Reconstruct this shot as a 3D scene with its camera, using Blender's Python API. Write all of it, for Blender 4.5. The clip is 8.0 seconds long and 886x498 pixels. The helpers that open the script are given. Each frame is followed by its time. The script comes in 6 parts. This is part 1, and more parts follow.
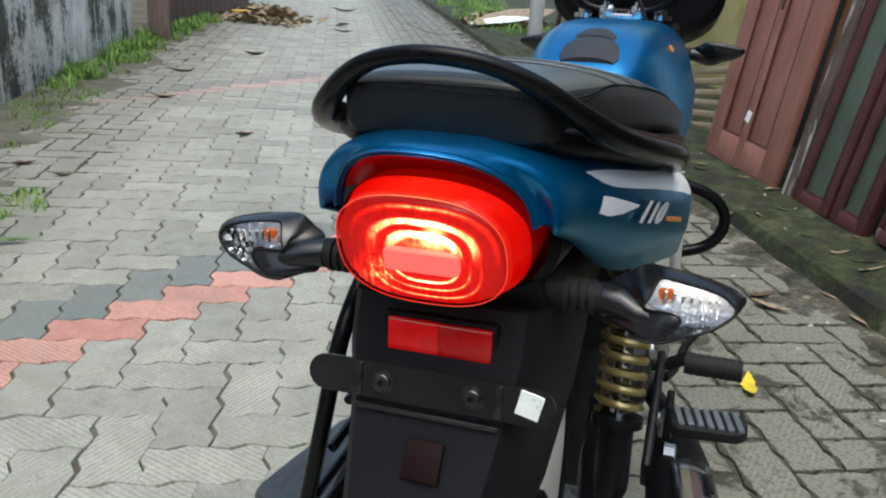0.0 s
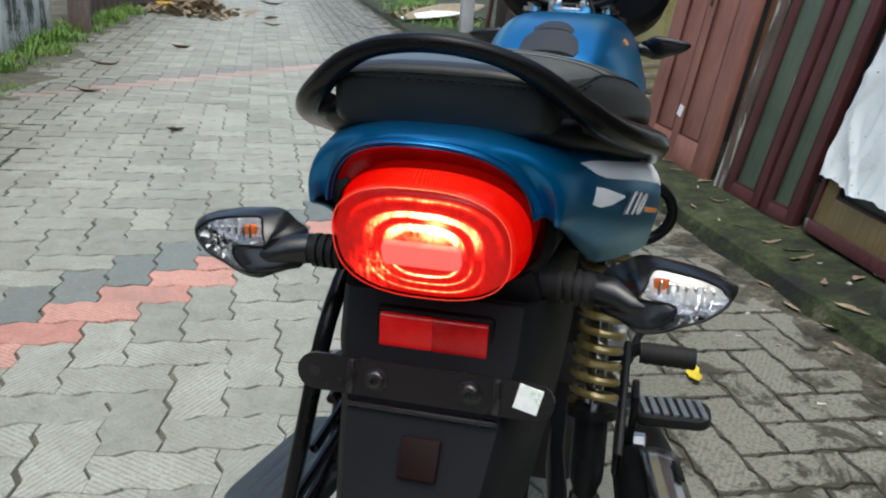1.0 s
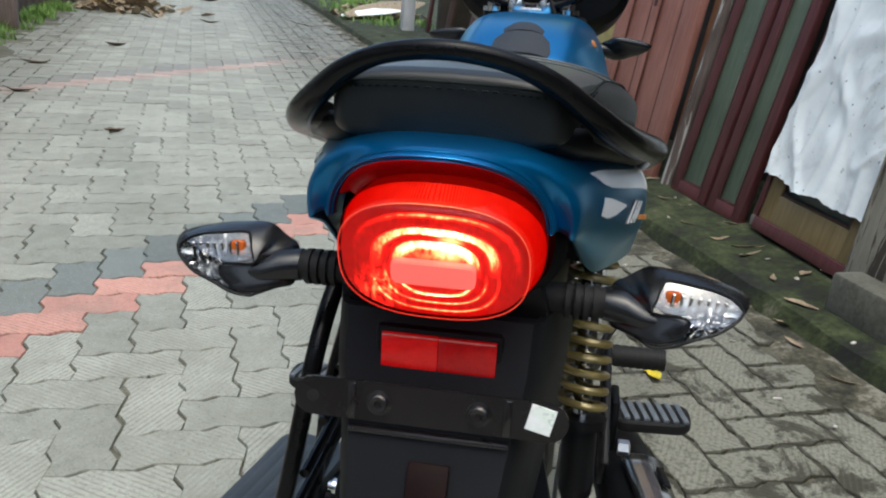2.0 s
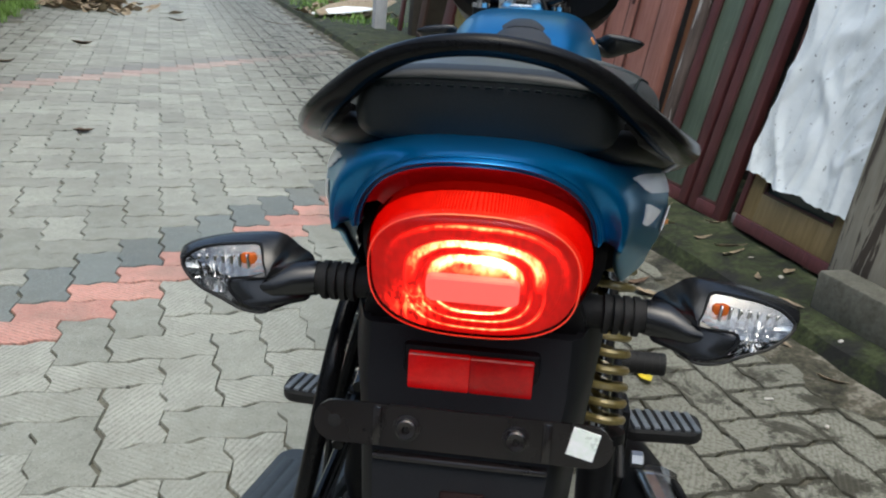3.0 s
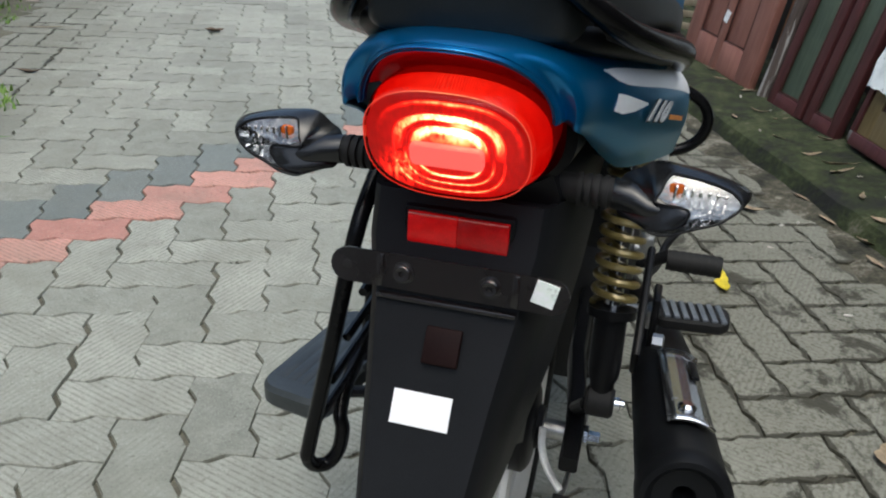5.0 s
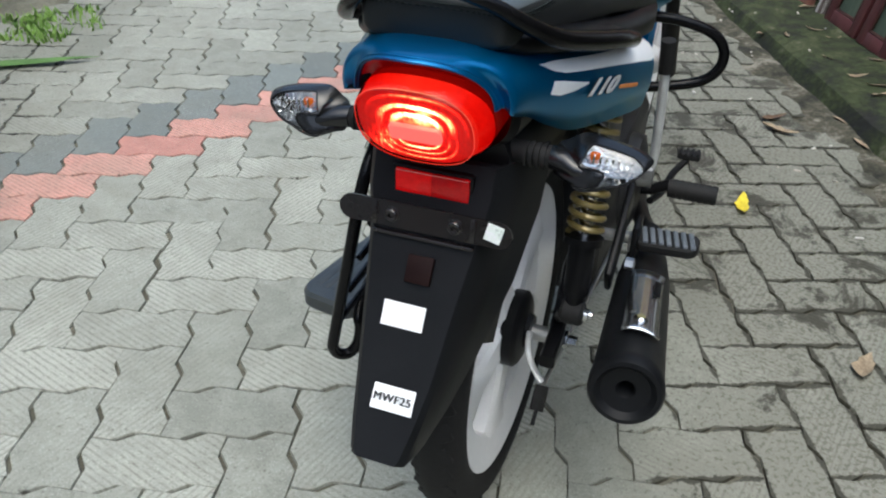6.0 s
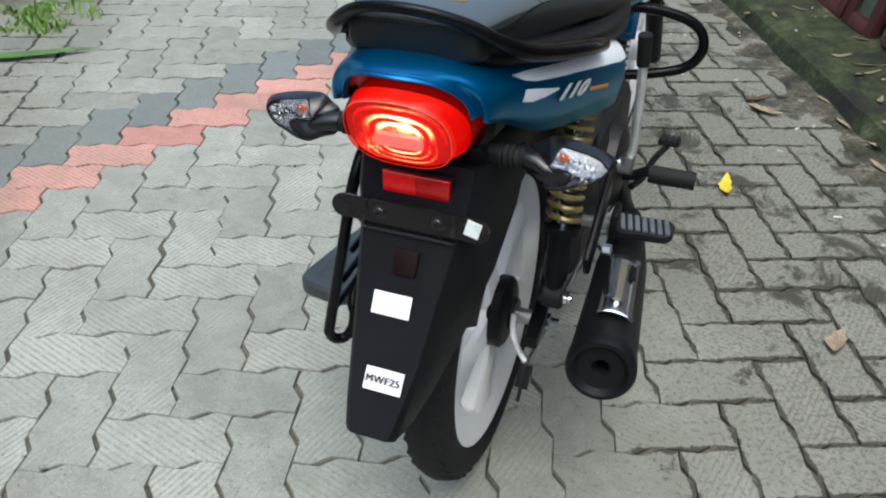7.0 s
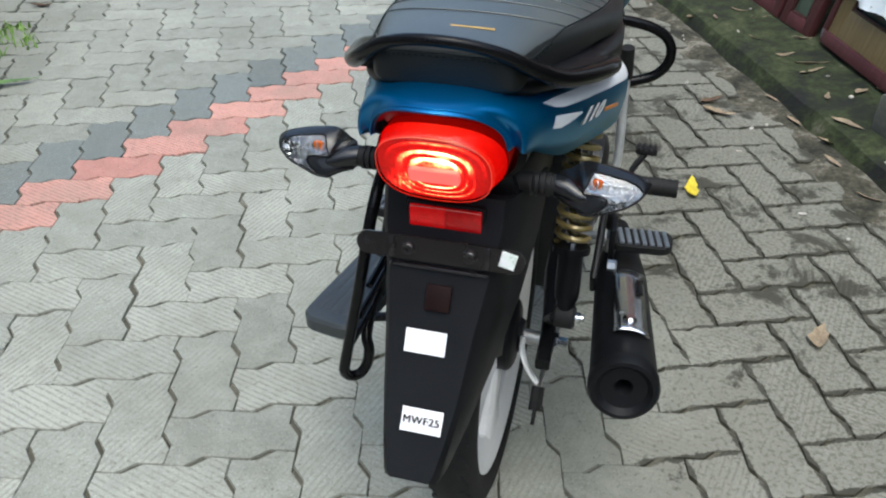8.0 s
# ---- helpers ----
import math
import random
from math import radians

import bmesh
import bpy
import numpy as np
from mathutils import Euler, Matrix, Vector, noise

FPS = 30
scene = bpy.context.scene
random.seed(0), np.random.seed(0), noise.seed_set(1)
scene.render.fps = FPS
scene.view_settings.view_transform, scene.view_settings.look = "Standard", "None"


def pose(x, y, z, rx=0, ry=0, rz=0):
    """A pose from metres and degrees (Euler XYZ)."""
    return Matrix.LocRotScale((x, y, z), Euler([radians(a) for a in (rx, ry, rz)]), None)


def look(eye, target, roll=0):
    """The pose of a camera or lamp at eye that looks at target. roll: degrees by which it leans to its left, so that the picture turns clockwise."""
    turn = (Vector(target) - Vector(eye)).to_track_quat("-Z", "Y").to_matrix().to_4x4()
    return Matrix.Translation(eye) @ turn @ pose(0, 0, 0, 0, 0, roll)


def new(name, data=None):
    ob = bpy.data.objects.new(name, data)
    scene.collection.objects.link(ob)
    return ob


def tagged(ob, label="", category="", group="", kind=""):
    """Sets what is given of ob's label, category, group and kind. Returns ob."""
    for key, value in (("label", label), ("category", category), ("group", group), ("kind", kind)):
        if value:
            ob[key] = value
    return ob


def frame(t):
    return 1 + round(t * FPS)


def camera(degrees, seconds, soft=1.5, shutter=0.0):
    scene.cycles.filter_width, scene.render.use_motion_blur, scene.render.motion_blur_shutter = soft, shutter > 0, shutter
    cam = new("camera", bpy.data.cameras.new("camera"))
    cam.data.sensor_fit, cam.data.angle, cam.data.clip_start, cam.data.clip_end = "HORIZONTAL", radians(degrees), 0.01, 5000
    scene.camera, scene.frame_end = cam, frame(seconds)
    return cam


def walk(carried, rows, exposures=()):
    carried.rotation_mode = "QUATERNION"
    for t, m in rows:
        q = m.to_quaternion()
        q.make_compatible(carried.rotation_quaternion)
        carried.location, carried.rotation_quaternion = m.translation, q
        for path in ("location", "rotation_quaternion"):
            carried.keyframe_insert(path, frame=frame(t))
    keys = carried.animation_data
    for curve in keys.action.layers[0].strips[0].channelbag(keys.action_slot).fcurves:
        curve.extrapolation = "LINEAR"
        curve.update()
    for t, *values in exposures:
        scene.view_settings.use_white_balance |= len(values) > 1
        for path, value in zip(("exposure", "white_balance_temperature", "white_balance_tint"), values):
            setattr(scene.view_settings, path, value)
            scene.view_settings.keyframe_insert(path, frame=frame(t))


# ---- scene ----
cam = camera(56.4, 8.0, 2.1)
PATH = [
    (0, (0.675, -1.833, 0.916), (0.94, 0.028, 0.234), 3.9),
    (0.5, (0.656, -1.827, 0.911), (1.005, 0.021, 0.23), 4.4),
    (1, (0.633, -1.816, 0.908), (1.064, 0.014, 0.227), 4.8),
    (1.5, (0.614, -1.799, 0.907), (1.119, 0.013, 0.229), 5.1),
    (3, (0.573, -1.726, 0.897), (1.21, 0.046, 0.226), 5.6),
    (3.5, (0.568, -1.709, 0.889), (1.204, 0.063, 0.214), 5.5),
    (4, (0.566, -1.727, 0.892), (1.15, 0.048, 0.18), 5.5),
    (4.5, (0.593, -1.767, 0.905), (1.071, 0.014, 0.129), 5.3),
    (5, (0.635, -1.85, 0.917), (0.978, -0.094, 0.024), 5.1),
    (5.2, (0.65, -1.879, 0.921), (0.94, -0.139, -0.02), 4.9),
    (6.3, (0.703, -2.049, 1.097), (0.853, -0.411, -0.041), 3.2),
    (6.5, (0.704, -2.055, 1.105), (0.853, -0.421, -0.037), 3.1),
    (7, (0.708, -2.073, 1.117), (0.871, -0.45, -0.041), 2.8),
    (7.5, (0.678, -2.053, 1.12), (0.904, -0.433, -0.031), 2.3),
    (8, (0.608, -2.025, 1.123), (0.927, -0.411, -0.015), 2.5),
]
walk(cam, [(t, look(eye, target, roll)) for t, eye, target, roll in PATH], [(0, 0.36, 6150, 2), (1.5, 0.32, 6150, 2), (3.5, 0.26, 6150, 2), (4.5, 0.20, 6150, 2), (5.2, 0.12, 6080, 2), (6.3, 0.46, 5950, 2), (8, 0.46, 5920, 2)])


# ---- light ----
world = bpy.data.worlds.new("world")
scene.world = world
world.use_nodes = True
wn = world.node_tree
sky = wn.nodes.new("ShaderNodeTexSky")
sky.sky_type, sky.sun_disc = "NISHITA", False
sky.sun_elevation, sky.sun_rotation = radians(72), radians(190)
sky.air_density, sky.dust_density, sky.ozone_density = 0.9, 5.0, 1.2
wn.nodes["Background"].inputs["Strength"].default_value = 0.235
wn.links.new(sky.outputs["Color"], wn.nodes["Background"].inputs["Color"])
sun = new("sun", bpy.data.lights.new("sun", "SUN"))
sun.data.energy, sun.data.angle, sun.data.color = 0.62, radians(70), (1.0, 0.98, 0.95)
sun.matrix_world = look((-0.6, -3.4, 10.5), (0, 0, 0))


# ---- materials ----
def nodes_of(name):
    m = bpy.data.materials.new(name)
    m.use_nodes = True
    nt = m.node_tree
    return m, nt, nt.nodes["Principled BSDF"]


def ramp(nt, fac, stops):
    r = nt.nodes.new("ShaderNodeValToRGB")
    r.color_ramp.elements[0].position, r.color_ramp.elements[0].color = stops[0][0], (*stops[0][1], 1)
    r.color_ramp.elements[1].position, r.color_ramp.elements[1].color = stops[-1][0], (*stops[-1][1], 1)
    for p, c in stops[1:-1]:
        r.color_ramp.elements.new(p).color = (*c, 1)
    nt.links.new(fac, r.inputs["Fac"])
    return r.outputs["Color"]


def tex_noise(nt, vec, scale, detail=4.0, rough=0.55, dist=0.0):
    n = nt.nodes.new("ShaderNodeTexNoise")
    n.inputs["Scale"].default_value, n.inputs["Detail"].default_value = scale, detail
    n.inputs["Roughness"].default_value, n.inputs["Distortion"].default_value = rough, dist
    nt.links.new(vec, n.inputs["Vector"])
    return n.outputs["Fac"]


def mix(nt, fac, a, b, how="MIX"):
    n = nt.nodes.new("ShaderNodeMix")
    n.data_type, n.blend_type = "RGBA", how
    for key, v in ((0, fac), (6, a), (7, b)):
        if isinstance(v, (int, float)):
            n.inputs[key].default_value = v
        elif isinstance(v, tuple):
            n.inputs[key].default_value = (*v, 1)
        else:
            nt.links.new(v, n.inputs[key])
    return n.outputs[2]


def calc(nt, op, a, b=0.0, clamp=False):
    n = nt.nodes.new("ShaderNodeMath")
    n.operation, n.use_clamp = op, clamp
    for i, v in enumerate((a, b)):
        if isinstance(v, (int, float)):
            n.inputs[i].default_value = v
        else:
            nt.links.new(v, n.inputs[i])
    return n.outputs[0]


def bumped(nt, p, height, strength, distance):
    b = nt.nodes.new("ShaderNodeBump")
    b.inputs["Strength"].default_value, b.inputs["Distance"].default_value = strength, distance
    nt.links.new(height, b.inputs["Height"])
    nt.links.new(b.outputs["Normal"], p.inputs["Normal"])


def coords(nt, which="Object"):
    return nt.nodes.new("ShaderNodeTexCoord").outputs[which]


def surface(name, dark, light, rough=0.6, metal=0.0, scale=6.0, fine=120.0, bump=0.3, depth=0.001, coat=0.0, spread=0.12, spec=0.5):
    """A surface with stains at one scale, grain at another, and a roughness that follows both."""
    m, nt, p = nodes_of(name)
    v = coords(nt)
    big, small = tex_noise(nt, v, scale, 5), tex_noise(nt, v, fine, 3)
    both = calc(nt, "ADD", calc(nt, "MULTIPLY", big, 0.65), calc(nt, "MULTIPLY", small, 0.35))
    nt.links.new(ramp(nt, both, [(0.36, dark), (0.62, light)]), p.inputs["Base Color"])
    r = calc(nt, "ADD", calc(nt, "MULTIPLY", big, 2 * spread), rough - spread)
    nt.links.new(r, p.inputs["Roughness"])
    p.inputs["Metallic"].default_value, p.inputs["Coat Weight"].default_value = metal, coat
    p.inputs["Coat Roughness"].default_value, p.inputs["Specular IOR Level"].default_value = 0.08, spec
    if bump:
        bumped(nt, p, small, bump, depth)
    return m


def glowing(name, color, power):
    m, nt, p = nodes_of(name)
    p.inputs["Base Color"].default_value = (*color, 1)
    p.inputs["Emission Color"].default_value, p.inputs["Emission Strength"].default_value = (*color, 1), power
    return m


def lamp_glow(name, color, base, extra, hot=(1.0, 0.5, 0.18), reach=14.0, fade=2.0, facets=0.8):
    """The lamp's lit reflector: strongest by the bulb, fading away from it, with the streaks of pressed facets."""
    m, nt, p = nodes_of(name)
    d = nt.nodes.new("ShaderNodeVectorMath")
    d.operation = "DISTANCE"
    nt.links.new(coords(nt), d.inputs[0])
    d.inputs[1].default_value = (0.008, -0.285, 0.748)
    fall = calc(nt, "POWER", calc(nt, "SUBTRACT", 1.0, calc(nt, "MULTIPLY", d.outputs["Value"], reach), True), fade)
    mp = nt.nodes.new("ShaderNodeMapping")
    mp.inputs["Scale"].default_value = (1.0, 1.0, 0.5)
    nt.links.new(coords(nt), mp.inputs["Vector"])
    streak = tex_noise(nt, mp.outputs["Vector"], 170, 2)
    power = calc(nt, "MULTIPLY", calc(nt, "ADD", calc(nt, "MULTIPLY", fall, extra), base), calc(nt, "ADD", calc(nt, "MULTIPLY", streak, 2 * facets), 1.0 - facets))
    p.inputs["Base Color"].default_value = (0.10, 0.003, 0.003, 1)
    nt.links.new(ramp(nt, calc(nt, "MULTIPLY", fall, calc(nt, "ADD", streak, 0.5)), [(0.0, color), (0.30, tuple(0.5 * (a + b) for a, b in zip(color, hot))), (0.65, hot)]), p.inputs["Emission Color"])
    nt.links.new(power, p.inputs["Emission Strength"])
    return m


def lamp_face(name):
    """The lit reflector behind the lens: soft concentric arcs, brightest above the pad and by the bulb, broken up by facets."""
    m, nt, p = nodes_of(name)
    v = coords(nt)
    sep = nt.nodes.new("ShaderNodeSeparateXYZ")
    nt.links.new(v, sep.inputs[0])
    x, z = calc(nt, "SUBTRACT", sep.outputs["X"], 0.004), calc(nt, "SUBTRACT", sep.outputs["Z"], 0.7270)
    ax, az = calc(nt, "ABSOLUTE", calc(nt, "DIVIDE", x, 0.0540)), calc(nt, "ABSOLUTE", calc(nt, "DIVIDE", z, 0.0410))
    r = calc(nt, "POWER", calc(nt, "ADD", calc(nt, "POWER", ax, 2.8), calc(nt, "POWER", az, 2.8)), 1 / 2.8)
    wobble = calc(nt, "MULTIPLY", calc(nt, "SUBTRACT", tex_noise(nt, v, 60, 2), 0.5), 0.05)
    arcs = ramp(nt, calc(nt, "ADD", r, wobble), [(0.36, (0.3, 0.3, 0.3)), (0.43, (1, 1, 1)), (0.50, (0.80, 0.80, 0.80)), (0.535, (0.03, 0.03, 0.03)), (0.60, (0.05, 0.05, 0.05)), (0.64, (0.95, 0.95, 0.95)), (0.71, (0.75, 0.75, 0.75)), (0.745, (0.02, 0.02, 0.02)), (0.87, (0.03, 0.03, 0.03)), (0.93, (0.45, 0.45, 0.45)), (0.98, (0.0, 0.0, 0.0))])
    lines = ramp(nt, r, [(0.40, (0, 0, 0)), (0.43, (1, 1, 1)), (0.46, (0, 0, 0)), (0.55, (0, 0, 0)), (0.575, (0.8, 0.8, 0.8)), (0.60, (0, 0, 0)), (0.69, (0, 0, 0)), (0.715, (0.7, 0.7, 0.7)), (0.74, (0, 0, 0)), (0.90, (0, 0, 0))])
    upper = calc(nt, "MULTIPLY", calc(nt, "ADD", z, 0.002), 70.0, True)
    lower = calc(nt, "MULTIPLY", calc(nt, "SUBTRACT", 0.002, z), 90.0, True)
    spread = calc(nt, "SUBTRACT", 1.0, calc(nt, "MULTIPLY", calc(nt, "ABSOLUTE", calc(nt, "SUBTRACT", x, 0.004)), 18.0), True)
    mp = nt.nodes.new("ShaderNodeMapping")
    mp.inputs["Scale"].default_value = (1.0, 1.0, 0.35)
    nt.links.new(v, mp.inputs["Vector"])
    facet = ramp(nt, tex_noise(nt, mp.outputs["Vector"], 330, 2, 0.6), [(0.36, (0.62, 0.62, 0.62)), (0.60, (1.12, 1.12, 1.12))])
    d = nt.nodes.new("ShaderNodeVectorMath")
    d.operation = "DISTANCE"
    nt.links.new(v, d.inputs[0])
    d.inputs[1].default_value = (0.013, -0.2915, 0.7465)
    spot = calc(nt, "POWER", calc(nt, "SUBTRACT", 1.0, calc(nt, "MULTIPLY", d.outputs["Value"], 62.0), True), 2.0)
    lit = calc(nt, "MULTIPLY", calc(nt, "MULTIPLY", arcs, upper), calc(nt, "MULTIPLY", spread, 1.35))
    c = nt.nodes.new("ShaderNodeVectorMath")
    c.operation = "DISTANCE"
    nt.links.new(v, c.inputs[0])
    c.inputs[1].default_value = (-0.031, -0.280, 0.7120)
    corner = calc(nt, "MULTIPLY", calc(nt, "SUBTRACT", 1.0, calc(nt, "MULTIPLY", c.outputs["Value"], 48.0), True), calc(nt, "MULTIPLY", calc(nt, "SUBTRACT", facet, 0.66), 1.0, True))
    low = calc(nt, "MULTIPLY", calc(nt, "MULTIPLY", lines, lower), calc(nt, "MULTIPLY", spread, 1.05))
    bright = calc(nt, "ADD", calc(nt, "MULTIPLY", calc(nt, "ADD", lit, low), facet), calc(nt, "ADD", spot, corner))
    p.inputs["Base Color"].default_value = (0.08, 0.003, 0.003, 1)
    nt.links.new(ramp(nt, bright, [(0.0, (1.0, 0.005, 0.012)), (0.20, (1.0, 0.045, 0.025)), (0.45, (1.0, 0.50, 0.20)), (0.9, (1.0, 0.86, 0.58))]), p.inputs["Emission Color"])
    edge = ramp(nt, r, [(0.55, (0.62, 0.62, 0.62)), (1.05, (0.34, 0.34, 0.34))])
    edge = calc(nt, "MULTIPLY", edge, calc(nt, "ADD", calc(nt, "MULTIPLY", facet, 0.55), 0.5))
    nt.links.new(calc(nt, "ADD", edge, calc(nt, "MULTIPLY", bright, 5.5)), p.inputs["Emission Strength"])
    return m


def clear(name, color, rough=0.05, share=0.12, gloss=0.0):
    """Tinted transparent plastic with a glossy skin."""
    m, nt, p = nodes_of(name)
    t, g, x = (nt.nodes.new(k) for k in ("ShaderNodeBsdfTransparent", "ShaderNodeBsdfGlossy", "ShaderNodeMixShader"))
    t.inputs["Color"].default_value = (*color, 1)
    g.inputs["Roughness"].default_value = rough
    w = nt.nodes.new("ShaderNodeFresnel")
    w.inputs["IOR"].default_value = 1.5
    nt.links.new(calc(nt, "ADD", calc(nt, "MULTIPLY", w.outputs[0], gloss), share, True), x.inputs["Fac"])
    nt.links.new(t.outputs[0], x.inputs[1])
    nt.links.new(g.outputs[0], x.inputs[2])
    nt.links.new(x.outputs[0], nt.nodes["Material Output"].inputs["Surface"])
    return m


BLUE = surface("blue_paint", (0.003, 0.108, 0.285), (0.005, 0.158, 0.38), 0.34, 0.80, 4, 900, 0.05, 0.0003, 0.5, 0.04)
BLUE.node_tree.nodes["Principled BSDF"].inputs["Coat Roughness"].default_value = 0.22
BLUE.node_tree.nodes["Principled BSDF"].inputs["Specular Tint"].default_value = (0.30, 0.85, 1.0, 1)
BLACK = surface("satin_black_plastic", (0.0036, 0.0036, 0.0040), (0.0070, 0.0070, 0.0076), 0.38, 0, 8, 500, 0.12, 0.0003, 0, 0.08, 0.17)
GLOSSBLACK = surface("gloss_black_plastic", (0.0045, 0.0048, 0.0052), (0.0085, 0.009, 0.0098), 0.24, 0, 8, 500, 0.06, 0.0003, 0, 0.05, 0.5)
MATT = surface("matt_black_plastic", (0.0052, 0.0056, 0.0064), (0.0092, 0.0098, 0.0110), 0.46, 0, 10, 700, 0.2, 0.0004, spec=0.14)
TUBE = surface("gloss_black_tube", (0.003, 0.003, 0.0033), (0.006, 0.006, 0.0064), 0.22, 0, 12, 300, 0.04, 0.0002, 0.0, 0.05, 0.16)
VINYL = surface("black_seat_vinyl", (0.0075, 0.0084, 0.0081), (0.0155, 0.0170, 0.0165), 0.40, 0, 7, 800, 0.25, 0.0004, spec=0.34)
# same seat vinyl with the sky's sheen on the top put into its colour
VINYLTOP = surface("sky_lightened_seat_vinyl", (0.036, 0.043, 0.042), (0.062, 0.071, 0.070), 0.34, 0, 7, 800, 0.25, 0.0004, spec=0.75)
RUBBER = surface("black_rubber", (0.008, 0.008, 0.008), (0.016, 0.0155, 0.015), 0.65, 0, 14, 260, 0.4, 0.0006, spec=0.25)
GREYRUB = surface("grey_worn_rubber", (0.075, 0.088, 0.102), (0.130, 0.146, 0.162), 0.6, 0, 20, 200, 0.3, 0.0006)
STEPGREY = surface("dark_grey_plastic", (0.026, 0.031, 0.033), (0.042, 0.049, 0.051), 0.45, 0, 15, 200, 0.2, 0.0005)
TYRE = surface("tyre_rubber", (0.007, 0.007, 0.007), (0.014, 0.0135, 0.013), 0.75, 0, 12, 180, 0.4, 0.0008, spec=0.25)
CHROME = surface("chrome", (0.62, 0.62, 0.62), (0.72, 0.72, 0.72), 0.12, 1.0, 15, 300, 0.05, 0.0002, 0, 0.05)
ZINC = surface("bright_zinc", (0.50, 0.51, 0.50), (0.68, 0.69, 0.68), 0.42, 0.45, 20, 300, 0.2, 0.0003)
SHIELD = surface("scuffed_chrome", (0.58, 0.58, 0.58), (0.74, 0.74, 0.74), 0.27, 1.0, 12, 260, 0.12, 0.0004, 0, 0.1)
STEEL = surface("zinc_steel", (0.38, 0.38, 0.37), (0.55, 0.55, 0.54), 0.34, 1.0, 20, 300, 0.2, 0.0003)
GOLD = surface("gold_spring_paint", (0.15, 0.115, 0.035), (0.25, 0.195, 0.07), 0.33, 0.35, 30, 300, 0.15, 0.0003, 0.3)
WHITE = surface("white_wheel_paint", (0.80, 0.80, 0.79), (0.89, 0.89, 0.88), 0.4, 0, 9, 300, 0.1, 0.0003, 0.2)
DECAL = surface("white_decal", (0.80, 0.82, 0.83), (0.87, 0.89, 0.90), 0.4, 0, 9, 300, 0, 0.0003, 0.3)
STICKER = surface("white_sticker_paper", (0.84, 0.85, 0.85), (0.90, 0.91, 0.91), 0.5, 0, 20, 300, 0, 0.0003)
SILVER = surface("silver_label_foil", (0.76, 0.86, 0.76), (0.92, 0.94, 0.94), 0.3, 0.2, 60, 300, 0, 0.0003)
INK = surface("black_ink", (0.012, 0.012, 0.012), (0.02, 0.02, 0.02), 0.5, 0, 20, 300, 0, 0.0003)
GREYINK = surface("grey_numeral_foil", (0.62, 0.64, 0.66), (0.78, 0.80, 0.82), 0.35, 0.2, 60, 300, 0, 0.0003)
ORANGE = surface("orange_foil", (0.45, 0.15, 0.03), (0.60, 0.24, 0.06), 0.4, 0, 60, 300, 0, 0.0003)
AMBER = surface("amber_bulb", (0.40, 0.075, 0.01), (0.60, 0.13, 0.015), 0.25, 0, 60, 300, 0, 0.0003)
BOWL = surface("indicator_bowl", (0.70, 0.71, 0.71), (0.84, 0.85, 0.85), 0.09, 1.0, 90, 420, 0.10, 0.0006)
TANKPAD = surface("dark_tank_rubber", (0.008, 0.009, 0.011), (0.016, 0.018, 0.021), 0.55, 0, 20, 300, 0.3, 0.0005)
ALLOY = surface("black_painted_alloy", (0.006, 0.006, 0.006), (0.014, 0.014, 0.014), 0.5, 0.0, 12, 200, 0.3, 0.0006)
LAMPREDDENED = surface("lamp_reddened_plastic", (0.55, 0.004, 0.010), (0.68, 0.006, 0.014), 0.35, 0, 12, 400, 0.1, 0.0003, 0.0, spec=0.2)
REFLECT = surface("red_reflector_plastic", (0.74, 0.002, 0.004), (0.90, 0.004, 0.006), 0.20, 0, 90, 500, 0.35, 0.0005, 0.35, 0.05, 0.25)
REFLECTDIM = surface("dim_red_reflector_plastic", (0.40, 0.001, 0.003), (0.56, 0.002, 0.004), 0.20, 0, 90, 500, 0.35, 0.0005, 0.35, 0.05, 0.25)
REDEDGE = surface("red_reflector_edge", (0.85, 0.10, 0.10), (0.95, 0.22, 0.20), 0.10, 0.6, 160, 600, 0.8, 0.0008, 1.0, 0.05)
BRACKET = surface("black_bracket_enamel", (0.0055, 0.0046, 0.0046), (0.0105, 0.0084, 0.0082), 0.27, 0, 14, 300, 0.15, 0.0004, 0.3, 0.08, 0.5)
THREAD = surface("dark_thread", (0.010, 0.012, 0.012), (0.022, 0.027, 0.026), 0.9, 0, 40, 400, 0.2, 0.0003, spec=0.05)
BADGE = surface("brown_badge_plastic", (0.009, 0.004, 0.004), (0.016, 0.008, 0.007), 0.6, 0, 30, 400, 0.1, 0.0003, spec=0.08)
LAMPFACE = lamp_face("lamp_lit_reflector")
LAMPWALL = lamp_glow("lamp_ribbed_edge", (1.0, 0.012, 0.014), 0.40, 0.9, (1.0, 0.075, 0.035), 14.0, 1.2, 0.25)
LAMPDEEP = lamp_glow("lamp_deep_wall", (1.0, 0.004, 0.004), 0.07, 0.16, (1.0, 0.02, 0.01), 13.0, 1.2, 0.25)
LAMPPAD = glowing("lamp_pad", (1.0, 0.40, 0.46), 0.68)
LAMPRIM = lamp_glow("lamp_rim", (1.0, 0.05, 0.03), 0.60, 0.8, facets=0.15)
REDLENS = clear("red_lens", (1.0, 0.40, 0.30), 0.05, 0.022)
CLEARLENS = clear("clear_lens", (0.90, 0.90, 0.90), 0.06, 0.06, 1.9)


